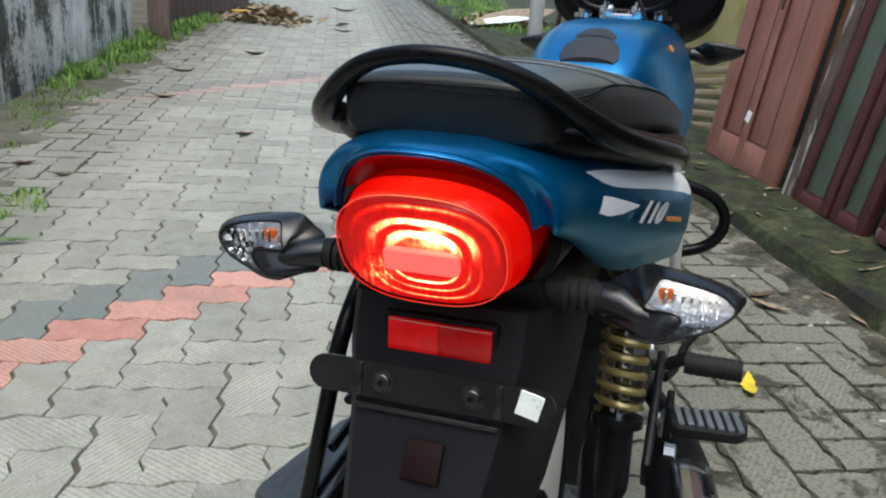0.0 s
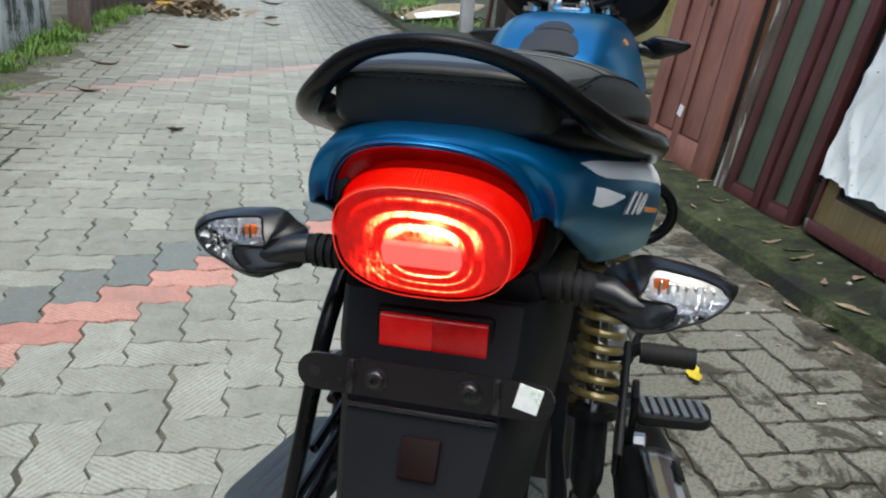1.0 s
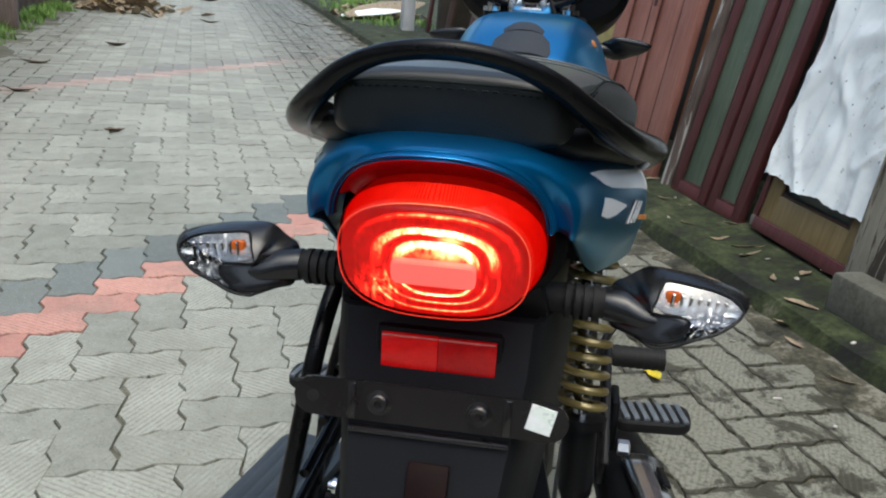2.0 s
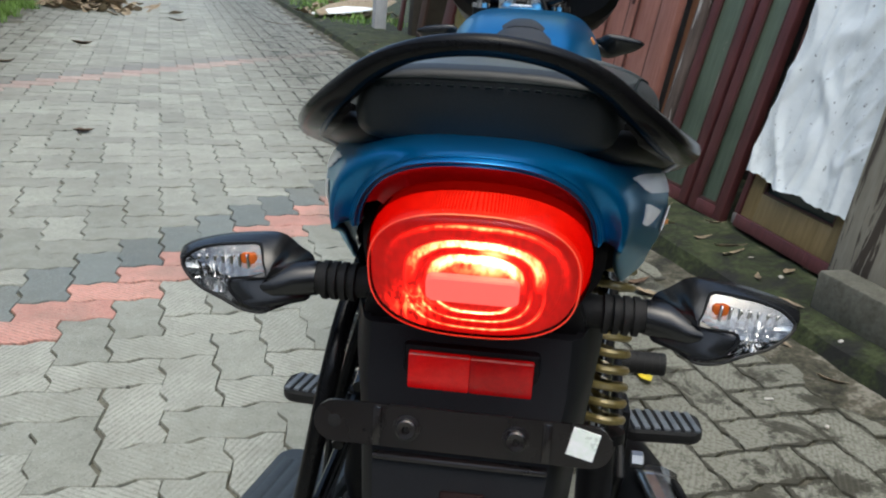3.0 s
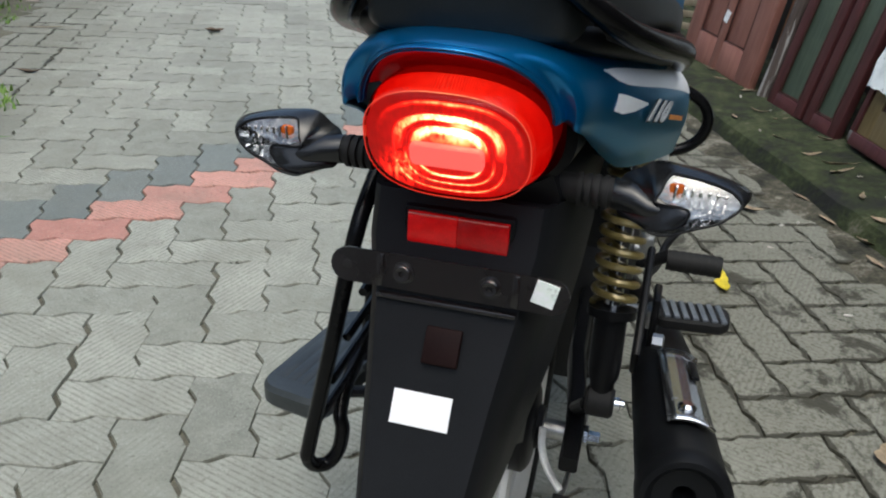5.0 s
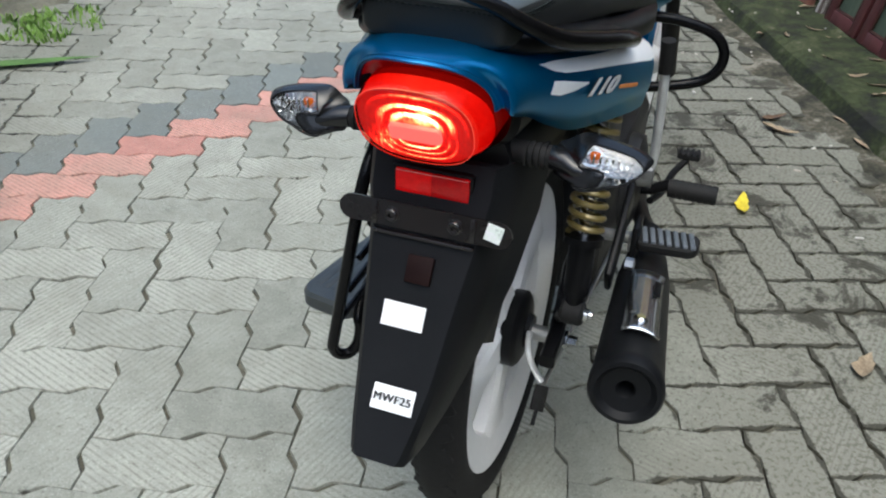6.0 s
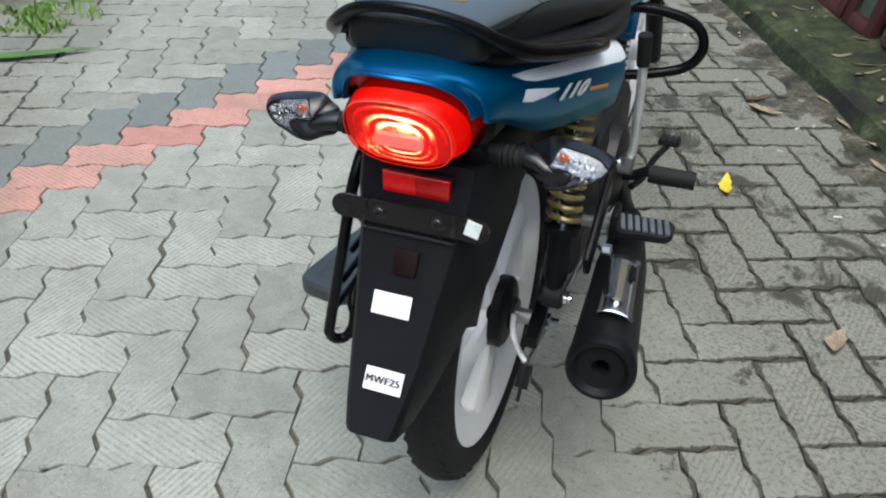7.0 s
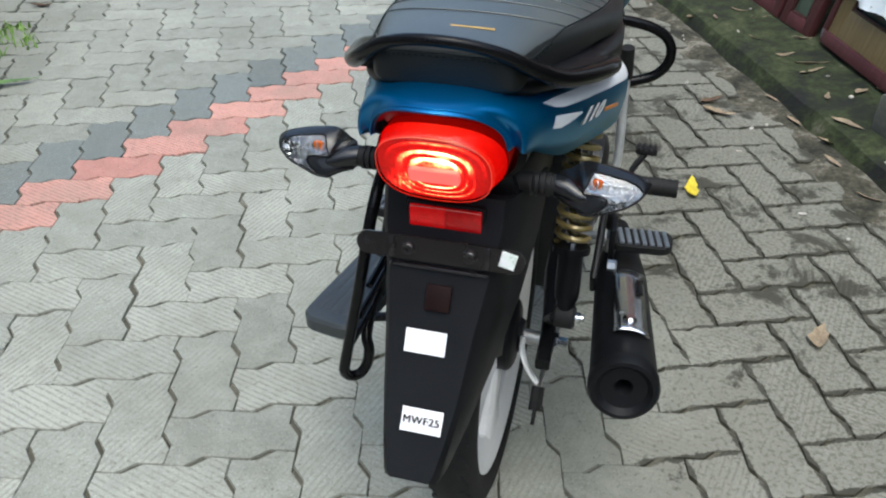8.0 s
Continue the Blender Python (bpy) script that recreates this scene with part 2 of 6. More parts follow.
# ---- building helpers ----
def mesh_of(name, verts, faces, material, smooth=35):
    me = bpy.data.meshes.new(name)
    me.from_pydata([tuple(v) for v in verts], [], faces)
    me.materials.append(material)
    bm = bmesh.new()
    bm.from_mesh(me)
    bmesh.ops.remove_doubles(bm, verts=bm.verts, dist=1e-6)
    bmesh.ops.recalc_face_normals(bm, faces=bm.faces)
    bm.to_mesh(me)
    bm.free()
    if smooth:
        me.polygons.foreach_set("use_smooth", [True] * len(me.polygons))
        me.set_sharp_from_angle(angle=radians(smooth))
    return me


def part(name, geo, material, parent, label="", smooth=35, at=None):
    """Links (verts, faces) as one mesh object under a thing or a part."""
    ob = new(name, mesh_of(name, geo[0], geo[1], material, smooth))
    if parent is not None:
        ob.parent = parent
    if at is not None:
        ob.matrix_local = at
    return tagged(ob, label)


def thing(name, m, label, category, group="", kind=""):
    ob = new(name)
    ob.empty_display_size = 0.1
    ob.matrix_world = m
    return tagged(ob, label, category, group, kind)


def solid(name, geo, material, m, label, category, group="", kind="", smooth=35):
    ob = new(name, mesh_of(name, geo[0], geo[1], material, smooth))
    ob.matrix_world = m
    return tagged(ob, label, category, group, kind)


def joined(*geos):
    verts, faces = [], []
    for v, f in geos:
        k = len(verts)
        verts += list(v)
        faces += [[i + k for i in q] for q in f]
    return verts, faces


def moved(geo, m):
    return [m @ Vector(v) for v in geo[0]], geo[1]


def mirrored(geo):
    return [(-v[0], v[1], v[2]) for v in geo[0]], [list(reversed(f)) for f in geo[1]]


def loft(rings, closed=True, caps=True):
    n = len(rings[0])
    verts = [p for r in rings for p in r]
    faces = []
    for i in range(len(rings) - 1):
        for j in range(n if closed else n - 1):
            a, b = i * n + j, i * n + (j + 1) % n
            faces.append([a, b, b + n, a + n])
    if caps and closed:
        faces.append(list(range(n))[::-1])
        faces.append([(len(rings) - 1) * n + j for j in range(n)])
    return verts, faces


def smooth_rings(rings, per=4):
    """More rings between the given ones, on smooth lines from ring to ring."""
    lines = [curve_points([r[k] for r in rings], per) for k in range(len(rings[0]))]
    return [[line[i] for line in lines] for i in range(len(lines[0]))]


def rbox(sx, sy, sz, r=0.004, seg=2):
    """A box about the origin with rounded edges."""
    bm = bmesh.new()
    bmesh.ops.create_cube(bm, size=1)
    for v in bm.verts:
        v.co = Vector((v.co.x * sx, v.co.y * sy, v.co.z * sz))
    if r:
        bmesh.ops.bevel(bm, geom=list(bm.edges), offset=min(r, 0.45 * min(sx, sy, sz)), segments=seg, profile=0.5, affect="EDGES")
    bm.verts.index_update()
    geo = [v.co.copy() for v in bm.verts], [[v.index for v in f.verts] for f in bm.faces]
    bm.free()
    return geo


def box_at(x, y, z, sx, sy, sz, r=0.004, m=None):
    g = rbox(sx, sy, sz, r)
    return moved(g, Matrix.Translation((x, y, z)) @ (m if m else Matrix()))


def curve_points(pts, per=8, closed=False):
    """A smooth line through the given points."""
    ps = [Vector(p) for p in pts]
    n, out = len(ps), []
    for i in range(n if closed else n - 1):
        if closed:
            a, b, c, d = ps[i - 1], ps[i], ps[(i + 1) % n], ps[(i + 2) % n]
        else:
            a, b, c, d = ps[max(i - 1, 0)], ps[i], ps[i + 1], ps[min(i + 2, n - 1)]
        for k in range(per):
            t = k / per
            out.append(0.5 * ((2 * b) + (c - a) * t + (2 * a - 5 * b + 4 * c - d) * t * t + (3 * b - a - 3 * c + d) * t ** 3))
    return out if closed else out + [ps[-1]]


def tube(pts, radius, seg=10, closed=False, flat=1.0):
    """A round tube along a line; radius may be one number or one for each point; flat squeezes it along z."""
    ps = [Vector(p) for p in pts]
    n = len(ps)
    rad = radius if isinstance(radius, (list, tuple)) else [radius] * n
    rings, ref = [], Vector((0.13, 0.21, 1)).normalized()
    side = None
    for i, p in enumerate(ps):
        d = (ps[(i + 1) % n] - ps[i - 1]) if closed else (ps[min(i + 1, n - 1)] - ps[max(i - 1, 0)])
        d.normalize()
        if side is None:
            side = d.cross(ref).normalized()
        side = (side - d * side.dot(d)).normalized()
        up = side.cross(d)
        rings.append([p + rad[i] * (math.cos(2 * math.pi * k / seg) * side + flat * math.sin(2 * math.pi * k / seg) * up) for k in range(seg)])
    if closed:
        rings.append(rings[0])
    return loft(rings, True, not closed)


def lathe(profile, seg=32, axis="x"):
    """Turns (along, radius) pairs round an axis through the origin."""
    rings = []
    for a, r in profile:
        ring = []
        for k in range(seg):
            c, s = r * math.cos(2 * math.pi * k / seg), r * math.sin(2 * math.pi * k / seg)
            ring.append((a, c, s) if axis == "x" else (c, a, s) if axis == "y" else (c, s, a))
        rings.append(ring)
    return loft(rings, True, True)


def bar(a, b, r, seg=12):
    return tube([a, b], r, seg)


def slab_round(sx, sy, sz, r, seg=6):
    """A flat slab with large rounded corners and softened edges."""
    rings = []
    for z, q in ((-0.5, 0.12), (-0.3, 0.0), (0.3, 0.0), (0.5, 0.12)):
        e, ring = q * sz * 1.2, []
        for cx, cy, a0 in ((1, 1, 0), (-1, 1, 90), (-1, -1, 180), (1, -1, 270)):
            for k in range(seg + 1):
                a = radians(a0 + 90 * k / seg)
                ring.append((cx * (sx / 2 - r) + (r - e) * math.cos(a), cy * (sy / 2 - r) + (r - e) * math.sin(a), z * sz))
        rings.append(ring)
    return loft(rings)


def oval(hw, hh, n=36, power=2.6):
    out = []
    for k in range(n):
        c, s = math.cos(2 * math.pi * k / n), math.sin(2 * math.pi * k / n)
        out.append((hw * math.copysign(abs(c) ** (2 / power), c), hh * math.copysign(abs(s) ** (2 / power), s)))
    return out


def lettering(name, text, size, material, parent, m, shear=0.0, spacing=1.0, label="", bold=0.0):
    cu = bpy.data.curves.new(name, "FONT")
    cu.body, cu.size, cu.extrude, cu.shear, cu.space_character = text, size, 0.0003, shear, spacing
    cu.align_x, cu.align_y, cu.offset = "CENTER", "CENTER", 0.0
    ob = new(name, cu)
    dg = bpy.context.evaluated_depsgraph_get()
    me = bpy.data.meshes.new_from_object(ob.evaluated_get(dg))
    bpy.data.objects.remove(ob)
    me.materials.clear()
    me.materials.append(material)
    if bold:
        v = [(p.co.x + d, p.co.y, p.co.z + k * 0.00004) for k, d in enumerate((-bold, 0, bold)) for p in me.vertices]
        n = len(me.vertices)
        f = [[i + k * n for i in q.vertices] for k in range(3) for q in me.polygons]
        me = mesh_of(name, v, f, material, 0)
    o = new(name, me)
    o.parent = parent
    o.matrix_local = m
    return tagged(o, label)


# ---- the motorcycle ----
def build_motorcycle(m):
    bike = thing("motorcycle", m, "blue and black commuter motorcycle with its red tail lamp lit", "motorcycle")

    # rear wheel
    ax = Matrix.Translation((0, 0.028, 0.279))
    tyre_prof = [(-0.026, 0.216), (-0.033, 0.226), (-0.036, 0.240), (-0.034, 0.255), (-0.026, 0.268), (-0.013, 0.276), (0.0, 0.279),
                 (0.013, 0.276), (0.026, 0.268), (0.034, 0.255), (0.036, 0.240), (0.033, 0.226), (0.026, 0.216), (0, 0.208), (-0.026, 0.216)]
    hub = part("rear_wheel", moved(lathe([(-0.07, 0.02), (-0.068, 0.035), (-0.03, 0.042), (0.03, 0.045), (0.045, 0.035), (0.046, 0.02)], 28), ax), WHITE, bike, "white cast alloy rear wheel")
    tyre = part("tyre", moved(lathe(tyre_prof, 72), ax), TYRE, hub, "black rubber tyre with worn tread blocks")
    blocks = []
    for k in range(44):
        for s in (-1, 1):
            a = 2 * math.pi * (k + (0.25 if s > 0 else 0)) / 44
            g = rbox(0.0195, 0.0285, 0.008, 0.002, 1)
            q = Matrix.Rotation(a, 4, "X") @ Matrix.Translation((s * 0.0165, 0, 0.2698)) @ Matrix.Rotation(s * 0.32, 4, "Y") @ Matrix.Rotation(s * 0.35, 4, "Z")
            blocks.append(moved(g, ax @ q))
    tread = part("tread", joined(*blocks), TYRE, hub)
    tagged(tread, kind="stuff")
    rim_prof = [(-0.030, 0.219), (-0.030, 0.207), (-0.024, 0.197), (-0.022, 0.176), (-0.016, 0.166), (0.016, 0.166), (0.022, 0.176), (0.024, 0.197),
                (0.030, 0.207), (0.030, 0.219), (0.026, 0.221), (0.0, 0.212), (-0.026, 0.221), (-0.030, 0.219)]
    part("rim", moved(lathe(rim_prof, 64), ax), WHITE, hub)
    for k in range(5):
        rings = []
        for r, w, t in ((0.03, 0.036, 0.024), (0.08, 0.028, 0.022), (0.13, 0.032, 0.021), (0.178, 0.060, 0.022)):
            rings.append([(x * t, y * w, r) for x, y in ((-1, -0.7), (-0.7, -1), (0.7, -1), (1, -0.7), (1, 0.7), (0.7, 1), (-0.7, 1), (-1, 0.7))])
        part("spoke", moved(loft(rings), ax @ Matrix.Rotation(2 * math.pi * k / 5 + 0.35, 4, "X")), WHITE, hub)
    part("brake_drum", moved(lathe([(0.016, 0.052), (0.020, 0.058), (0.036, 0.058), (0.041, 0.053), (0.044, 0.046), (0.047, 0.028), (0.054, 0.024), (0.055, 0.012)], 36), ax), BLACK, hub, "black rear brake drum")
    part("axle_spacer", moved(lathe([(0.051, 0.010), (0.052, 0.012), (0.088, 0.012), (0.089, 0.010)], 20), ax), STEEL, hub)
    part("axle_nut", moved(lathe([(0.098, 0.013), (0.108, 0.013), (0.109, 0.008), (0.122, 0.0075), (0.123, 0.004)], 6), ax), CHROME, hub)
    arm = curve_points([(0.056, 0.006, 0.296), (0.058, -0.004, 0.276), (0.068, -0.018, 0.258), (0.088, -0.032, 0.240)], 6)
    part("brake_lever", tube(arm, 0.0052, 8, False, 0.6), ZINC, hub, "bent zinc brake lever with cable nut")
    part("brake_rod_nut", joined(bar((0.090, -0.060, 0.210), (0.090, -0.034, 0.236), 0.010, 8), bar((0.090, -0.076, 0.196), (0.090, -0.055, 0.215), 0.003, 8)), RUBBER, hub)
    part("brake_rod", bar((0.090, -0.036, 0.234), (0.12, 0.5, 0.25), 0.0035, 8), STEEL, hub)

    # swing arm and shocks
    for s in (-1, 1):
        beam = [[(s * (cx + u * 0.011), y, cz + w * ch) for u, w in ((-1, -0.7), (-0.7, -1), (0.7, -1), (1, -0.7), (1, 0.7), (0.7, 1), (-0.7, 1), (-1, 0.7))] for y, cx, cz, ch in ((-0.035, 0.093, 0.282, 0.010), (0.02, 0.092, 0.287, 0.014), (0.08, 0.086, 0.296, 0.018), (0.16, 0.074, 0.302, 0.019), (0.30, 0.068, 0.303, 0.019), (0.47, 0.068, 0.302, 0.019))]
        part("swing_arm", joined(loft(beam), bar((s * 0.088, 0.05, 0.30), (s * 0.104, -0.008, 0.352), 0.009, 10)), BLACK, bike)
        lo, hi = Vector((s * 0.117, -0.012, 0.362)), Vector((s * 0.112, 0.075, 0.675))
        d = hi - lo
        along, lean = d.length, d.to_track_quat("Z", "Y").to_matrix().to_4x4()
        body = lathe([(0.0, 0.0125), (0.022, 0.0135), (0.030, 0.0170), (0.040, 0.0180), (0.30 * along, 0.0180), (0.31 * along, 0.0120)], 22, "z")
        shock = part("shock_absorber", moved(body, Matrix.Translation(lo) @ lean), BLACK, bike, "black shock absorber with a coil spring")
        part("spring_seat", bar(lo + d * 0.305, lo + d * 0.335, 0.0265, 24), BLACK, shock)
        part("top_cap", bar(lo + d * 0.95, hi + d * 0.02, 0.028, 24), BLACK, shock)
        part("damper_rod", bar(lo + d * 0.3, hi, 0.010, 14), CHROME, shock)
        turns, per = 12, 18
        side, up2 = d.normalized().cross(Vector((0, 1, 0))).normalized(), None
        up2 = side.cross(d.normalized())
        coil = []
        for k in range(turns * per + 1):
            a = 2 * math.pi * k / per
            coil.append(lo + d * (0.345 + 0.60 * k / (turns * per)) + 0.0222 * (math.cos(a) * side + math.sin(a) * up2))
        # the gold left spring is coloured black, its dark hidden look put into colour
        part("spring", tube(coil, 0.0042, 8), GOLD if s > 0 else BLACK, shock, "gold painted coil spring" if s > 0 else "coil spring coloured black to stay lost in the dark")
        part("shock_bolt", moved(lathe([(0.012, 0.011), (0.015, 0.011), (0.016, 0.0085), (0.022, 0.0085), (0.023, 0.0055), (0.027, 0.005), (0.028, 0.003)], 12), Matrix.Translation(lo) @ (Matrix.Diagonal((s, 1, 1, 1)))), CHROME, shock)
        part("shock_eye", moved(lathe([(-0.015, 0.006), (-0.016, 0.014), (-0.012, 0.018), (0.012, 0.018), (0.016, 0.014), (0.015, 0.006)], 24), Matrix.Translation(lo)), RUBBER, shock)

    # rear mudguard
    def guard_ring(y, z, w, lean, ex, ey, ez):
        """One section: the back's half width w at (y, z), and the skirt's front edge at (ex, ey, ez)."""
        out = Vector((0, -math.cos(lean), math.sin(lean)))
        back = Vector((0, y, z))

        def at(f, inset):
            a = back + Vector((w, 0, 0)) - out * 0.006
            p = a.lerp(Vector((ex, ey, ez)), f)
            return Vector((p.x - inset, p.y, p.z))
        right = [back + Vector((w - 0.006, 0, 0)), at(0, 0), at(0.5, -0.002), at(1, 0), at(1, 0.004), at(0.5, 0.002), at(0.05, 0.005)]
        left = [Vector((-p.x, p.y, p.z)) for p in right]
        return right + left[::-1]

    prof = ((-0.232, 0.675, 0.070, 0.05, 0.093, -0.130, 0.665), (-0.246, 0.64, 0.069, 0.2, 0.093, -0.130, 0.63), (-0.262, 0.60, 0.062, 0.38, 0.088, -0.137, 0.585), (-0.300, 0.54, 0.053, 0.46, 0.076, -0.182, 0.513),
            (-0.340, 0.475, 0.045, 0.5, 0.057, -0.246, 0.447), (-0.372, 0.435, 0.037, 0.55, 0.044, -0.302, 0.412), (-0.391, 0.412, 0.031, 0.6, 0.036, -0.350, 0.400), (-0.395, 0.407, 0.027, 0.6, 0.029, -0.385, 0.402))
    guard = part("rear_mudguard", loft([guard_ring(*r) for r in prof]), MATT, bike, "matt black plastic mudguard with two white stickers")
    # inner hugger over the wheel
    hug = []
    for k in range(15):
        a = radians(34 + 96 * k / 14)
        y, z = 0.028 - 0.312 * math.cos(a), 0.279 + 0.312 * math.sin(a)
        dy, dz = -math.cos(a), math.sin(a)
        hug.append([(x, y + dy * o, z + dz * o) for x, o in ((-0.060, -0.045), (-0.058, -0.006), (-0.045, 0.004), (0.045, 0.004), (0.058, -0.006), (0.060, -0.045), (0.056, -0.045), (0.054, -0.008), (0.043, 0), (-0.043, 0), (-0.054, -0.008), (-0.056, -0.045))])
    part("inner_mudguard", loft(hug), BLACK, bike)

    def on_guard(x, z, off):
        """A place on the mudguard's back, turned to face out of it."""
        for (y0, z0, *_), (y1, z1, *_) in zip(prof, prof[1:]):
            if z0 >= z >= z1:
                t = (z0 - z) / (z0 - z1)
                y = y0 + t * (y1 - y0)
                a = math.atan2(y0 - y1, z0 - z1)
                return Matrix.Translation((x, y, z)) @ Matrix.Rotation(a, 4, "X").inverted() @ Matrix.Translation((0, -off, 0)) @ Matrix.Rotation(radians(90), 4, "X")
        return Matrix.Translation((x, -0.23, z))
    part("badge", moved(rbox(0.028, 0.029, 0.006, 0.0015), on_guard(0.004, 0.571, 0.003)), BADGE, guard, "dark brown square badge")
    part("blank_sticker", moved(rbox(0.046, 0.026, 0.0008, 0.0002, 1), on_guard(-0.004, 0.529, 0.0012) @ Matrix.Rotation(0.0, 4, "Z")), STICKER, guard, "blank white sticker", 0)
    code = part("code_sticker", moved(rbox(0.046, 0.026, 0.0008, 0.0002, 1), on_guard(0.004, 0.4575, 0.0012)), STICKER, guard, "white sticker printed with a black code", 0)
    lettering("code", "MWF25", 0.0118, INK, code, on_guard(0.004, 0.4575, 0.0036), 0, 1.12, "", 0.00040)
    # plate bracket
    plate_m = Matrix.Translation((0.0, -0.262, 0.619)) @ Matrix.Rotation(-0.2, 4, "X")
    outline = []
    for k in range(9):
        a = math.pi / 2 + math.pi * k / 8
        outline.append((-0.080 + 0.0135 * math.cos(a), 0.0135 * math.sin(a)))
    for k in range(9):
        a = -math.pi / 2 + math.pi * k / 8
        outline.append((0.080 + 0.0135 * math.cos(a), 0.0135 * math.sin(a)))
    bracket = part("plate_bracket", moved(loft([[(x, y, z) for x, z in outline] for y in (-0.0015, 0.0015)]), plate_m), BRACKET, bike, "black metal number plate bracket")
    for x in (-0.080, 0.080):
        part("bracket_hole", moved(lathe([(-0.0022, 0.0030), (-0.0018, 0.0042), (0.0002, 0.0042)], 14, "y"), plate_m @ Matrix.Translation((x, 0, 0))), RUBBER, bracket)
    for x in (-0.034, 0.034):
        part("bracket_bolt", moved(lathe([(-0.0040, 0.0018), (-0.0062, 0.0026), (-0.0068, 0.0056), (-0.0060, 0.0066), (-0.0030, 0.0068), (-0.0026, 0.0086), (0.001, 0.0090)], 18, "y"), plate_m @ Matrix.Translation((x, 0, 0))), BRACKET, bracket, "black button-head bolt")
    for x in (-0.053, 0.053):
        part("bracket_crease", moved(rbox(0.006, 0.004, 0.0255, 0.0015), plate_m @ Matrix.Translation((x, -0.0012, 0))), BRACKET, bracket)
    part("bracket_fold", moved(rbox(0.11, 0.012, 0.004, 0.0015), plate_m @ Matrix.Translation((0, 0.003, -0.020))), BRACKET, bracket)
    part("foil_label", moved(rbox(0.0172, 0.0008, 0.0180, 0.0002, 1), plate_m @ Matrix.Translation((0.075, -0.0024, 0.002)) @ Matrix.Rotation(0.22, 4, "Y")), SILVER, bracket, "silver foil label", 0)

    # reflector
    base = part("reflector_base", box_at(0.002, -0.236, 0.648, 0.087, 0.014, 0.037, 0.003, Matrix.Rotation(-0.05, 4, "X")), BLACK, bike)
    # one red plastic; each half's colour holds how much light its prisms return
    for x, w, mat, look_of in ((-0.0178, 0.0392, REFLECT, "red reflector half brightened for light its prisms return"), (0.0217, 0.0398, REFLECTDIM, "red reflector half darkened where its prisms return less light")):
        half = part("reflector", box_at(x, -0.2425, 0.6485, w, 0.007, 0.0290, 0.0008, Matrix.Rotation(-0.05, 4, "X")), mat, base, look_of)
        part("reflector_edge", box_at(x, -0.2452, 0.6622, w - 0.001, 0.0022, 0.0014, 0.0005, Matrix.Rotation(-0.05, 4, "X")), REDEDGE, half, "clear red polished edge")
    fender = [[(x * w, y, z) for x, z in ((-0.92, 0.695), (0.92, 0.695), (1, 0.68), (1, zr + 0.01), (0.94, zr), (0.86, zr), (0.86, 0.66), (-0.86, 0.66), (-0.86, zb), (-0.94, zb), (-1, zb + 0.02), (-1, 0.68))] for y, w, zb, zr in ((-0.215, 0.072, 0.600, 0.600), (-0.15, 0.080, 0.565, 0.595), (-0.06, 0.086, 0.50, 0.615), (0.02, 0.088, 0.47, 0.635), (0.10, 0.088, 0.47, 0.645))]
    part("inner_fender", loft(fender), BLACK, bike)

    # tail lamp: its face leans back at the top, its rim runs forward round the sides
    MID = 0.003

    def face_ring(f, off, n=64):
        """A ring in the lamp's leaning face, f times the rim's size, off metres behind it."""
        return [(MID + f * x, -0.2915 - 0.327 * f * z - off, 0.7333 + f * z) for x, z in oval(0.0575, 0.0402, n, 2.6)]

    def outer_ring(f, fwd, n=64):
        """The lens's outer edge where it meets the bodywork, moved forward by fwd."""
        out = []
        for x, z in oval(0.0662 * f, 0.0520 * f, n, 2.2):
            zz = 0.7342 + z
            out.append((0.0045 + x, -0.254 - 0.4955 * (zz - 0.7215) + 4.5 * x * x + fwd, zz))
        return out

    def between(a, b, t):
        return [tuple(p + (q - p) * t for p, q in zip(u, v)) for u, v in zip(a, b)]
    rim_r, edge_r = face_ring(1.0, 0.0), outer_ring(1.0, 0.0)
    mid_r = [(MID + (x - MID) * 1.03, y, 0.7333 + (z - 0.7333) * 1.03) for x, y, z in between(rim_r, edge_r, 0.5)]
    lamp = part("tail_lamp", loft([outer_ring(0.95, 0.045), outer_ring(0.975, 0.0), between(mid_r, edge_r, 0.35)], True, False), LAMPDEEP, bike, "lit red tail lamp with bright concentric bands")
    part("ribbed_edge", loft([between(mid_r, edge_r, 0.35), [(MID + (x - MID) * 0.98, y + 0.001, 0.7333 + (z - 0.7333) * 0.98) for x, y, z in mid_r], face_ring(0.982, -0.003)], True, False), LAMPWALL, lamp, "bright ribbed edge of the lamp")
    part("lit_reflector", loft([face_ring(0.982, -0.003), face_ring(0.95, -0.0035), face_ring(0.80, -0.0045), face_ring(0.45, -0.0055)], True, True), LAMPFACE, lamp, "glowing red reflector with bright arcs")
    for f, up in ((0.84, 0.0), (0.66, -0.002), (0.50, -0.004)):
        ring = [(x, y + 0.0032, z + up) for x, y, z in face_ring(f, 0.0)]
        part("reflector_band", tube(ring, [0.0004 + 0.0004 * max(0.0, min(1.0, (z - 0.72) / 0.03)) for x, y, z in ring], 8, True), LAMPFACE, lamp)
    part("centre_pad", moved(slab_round(0.0515, 0.0172, 0.006, 0.0045), Matrix.Translation((MID, -0.2885, 0.7262)) @ Matrix.Rotation(0.316, 4, "X") @ Matrix.Rotation(radians(90), 4, "X")), LAMPPAD, lamp, "frosted pink centre pad")
    part("lens", loft(smooth_rings([outer_ring(0.985, 0.040), edge_r, mid_r, rim_r, face_ring(0.93, 0.0042), face_ring(0.70, 0.0075), face_ring(0.36, 0.0092), face_ring(1e-7, 0.0096)], 4), True, False), REDLENS, lamp, "clear red ribbed lens")
    ribs = []
    fine_rim, fine_edge = face_ring(1.004, 0.0, 264), outer_ring(1.0, 0.0, 264)
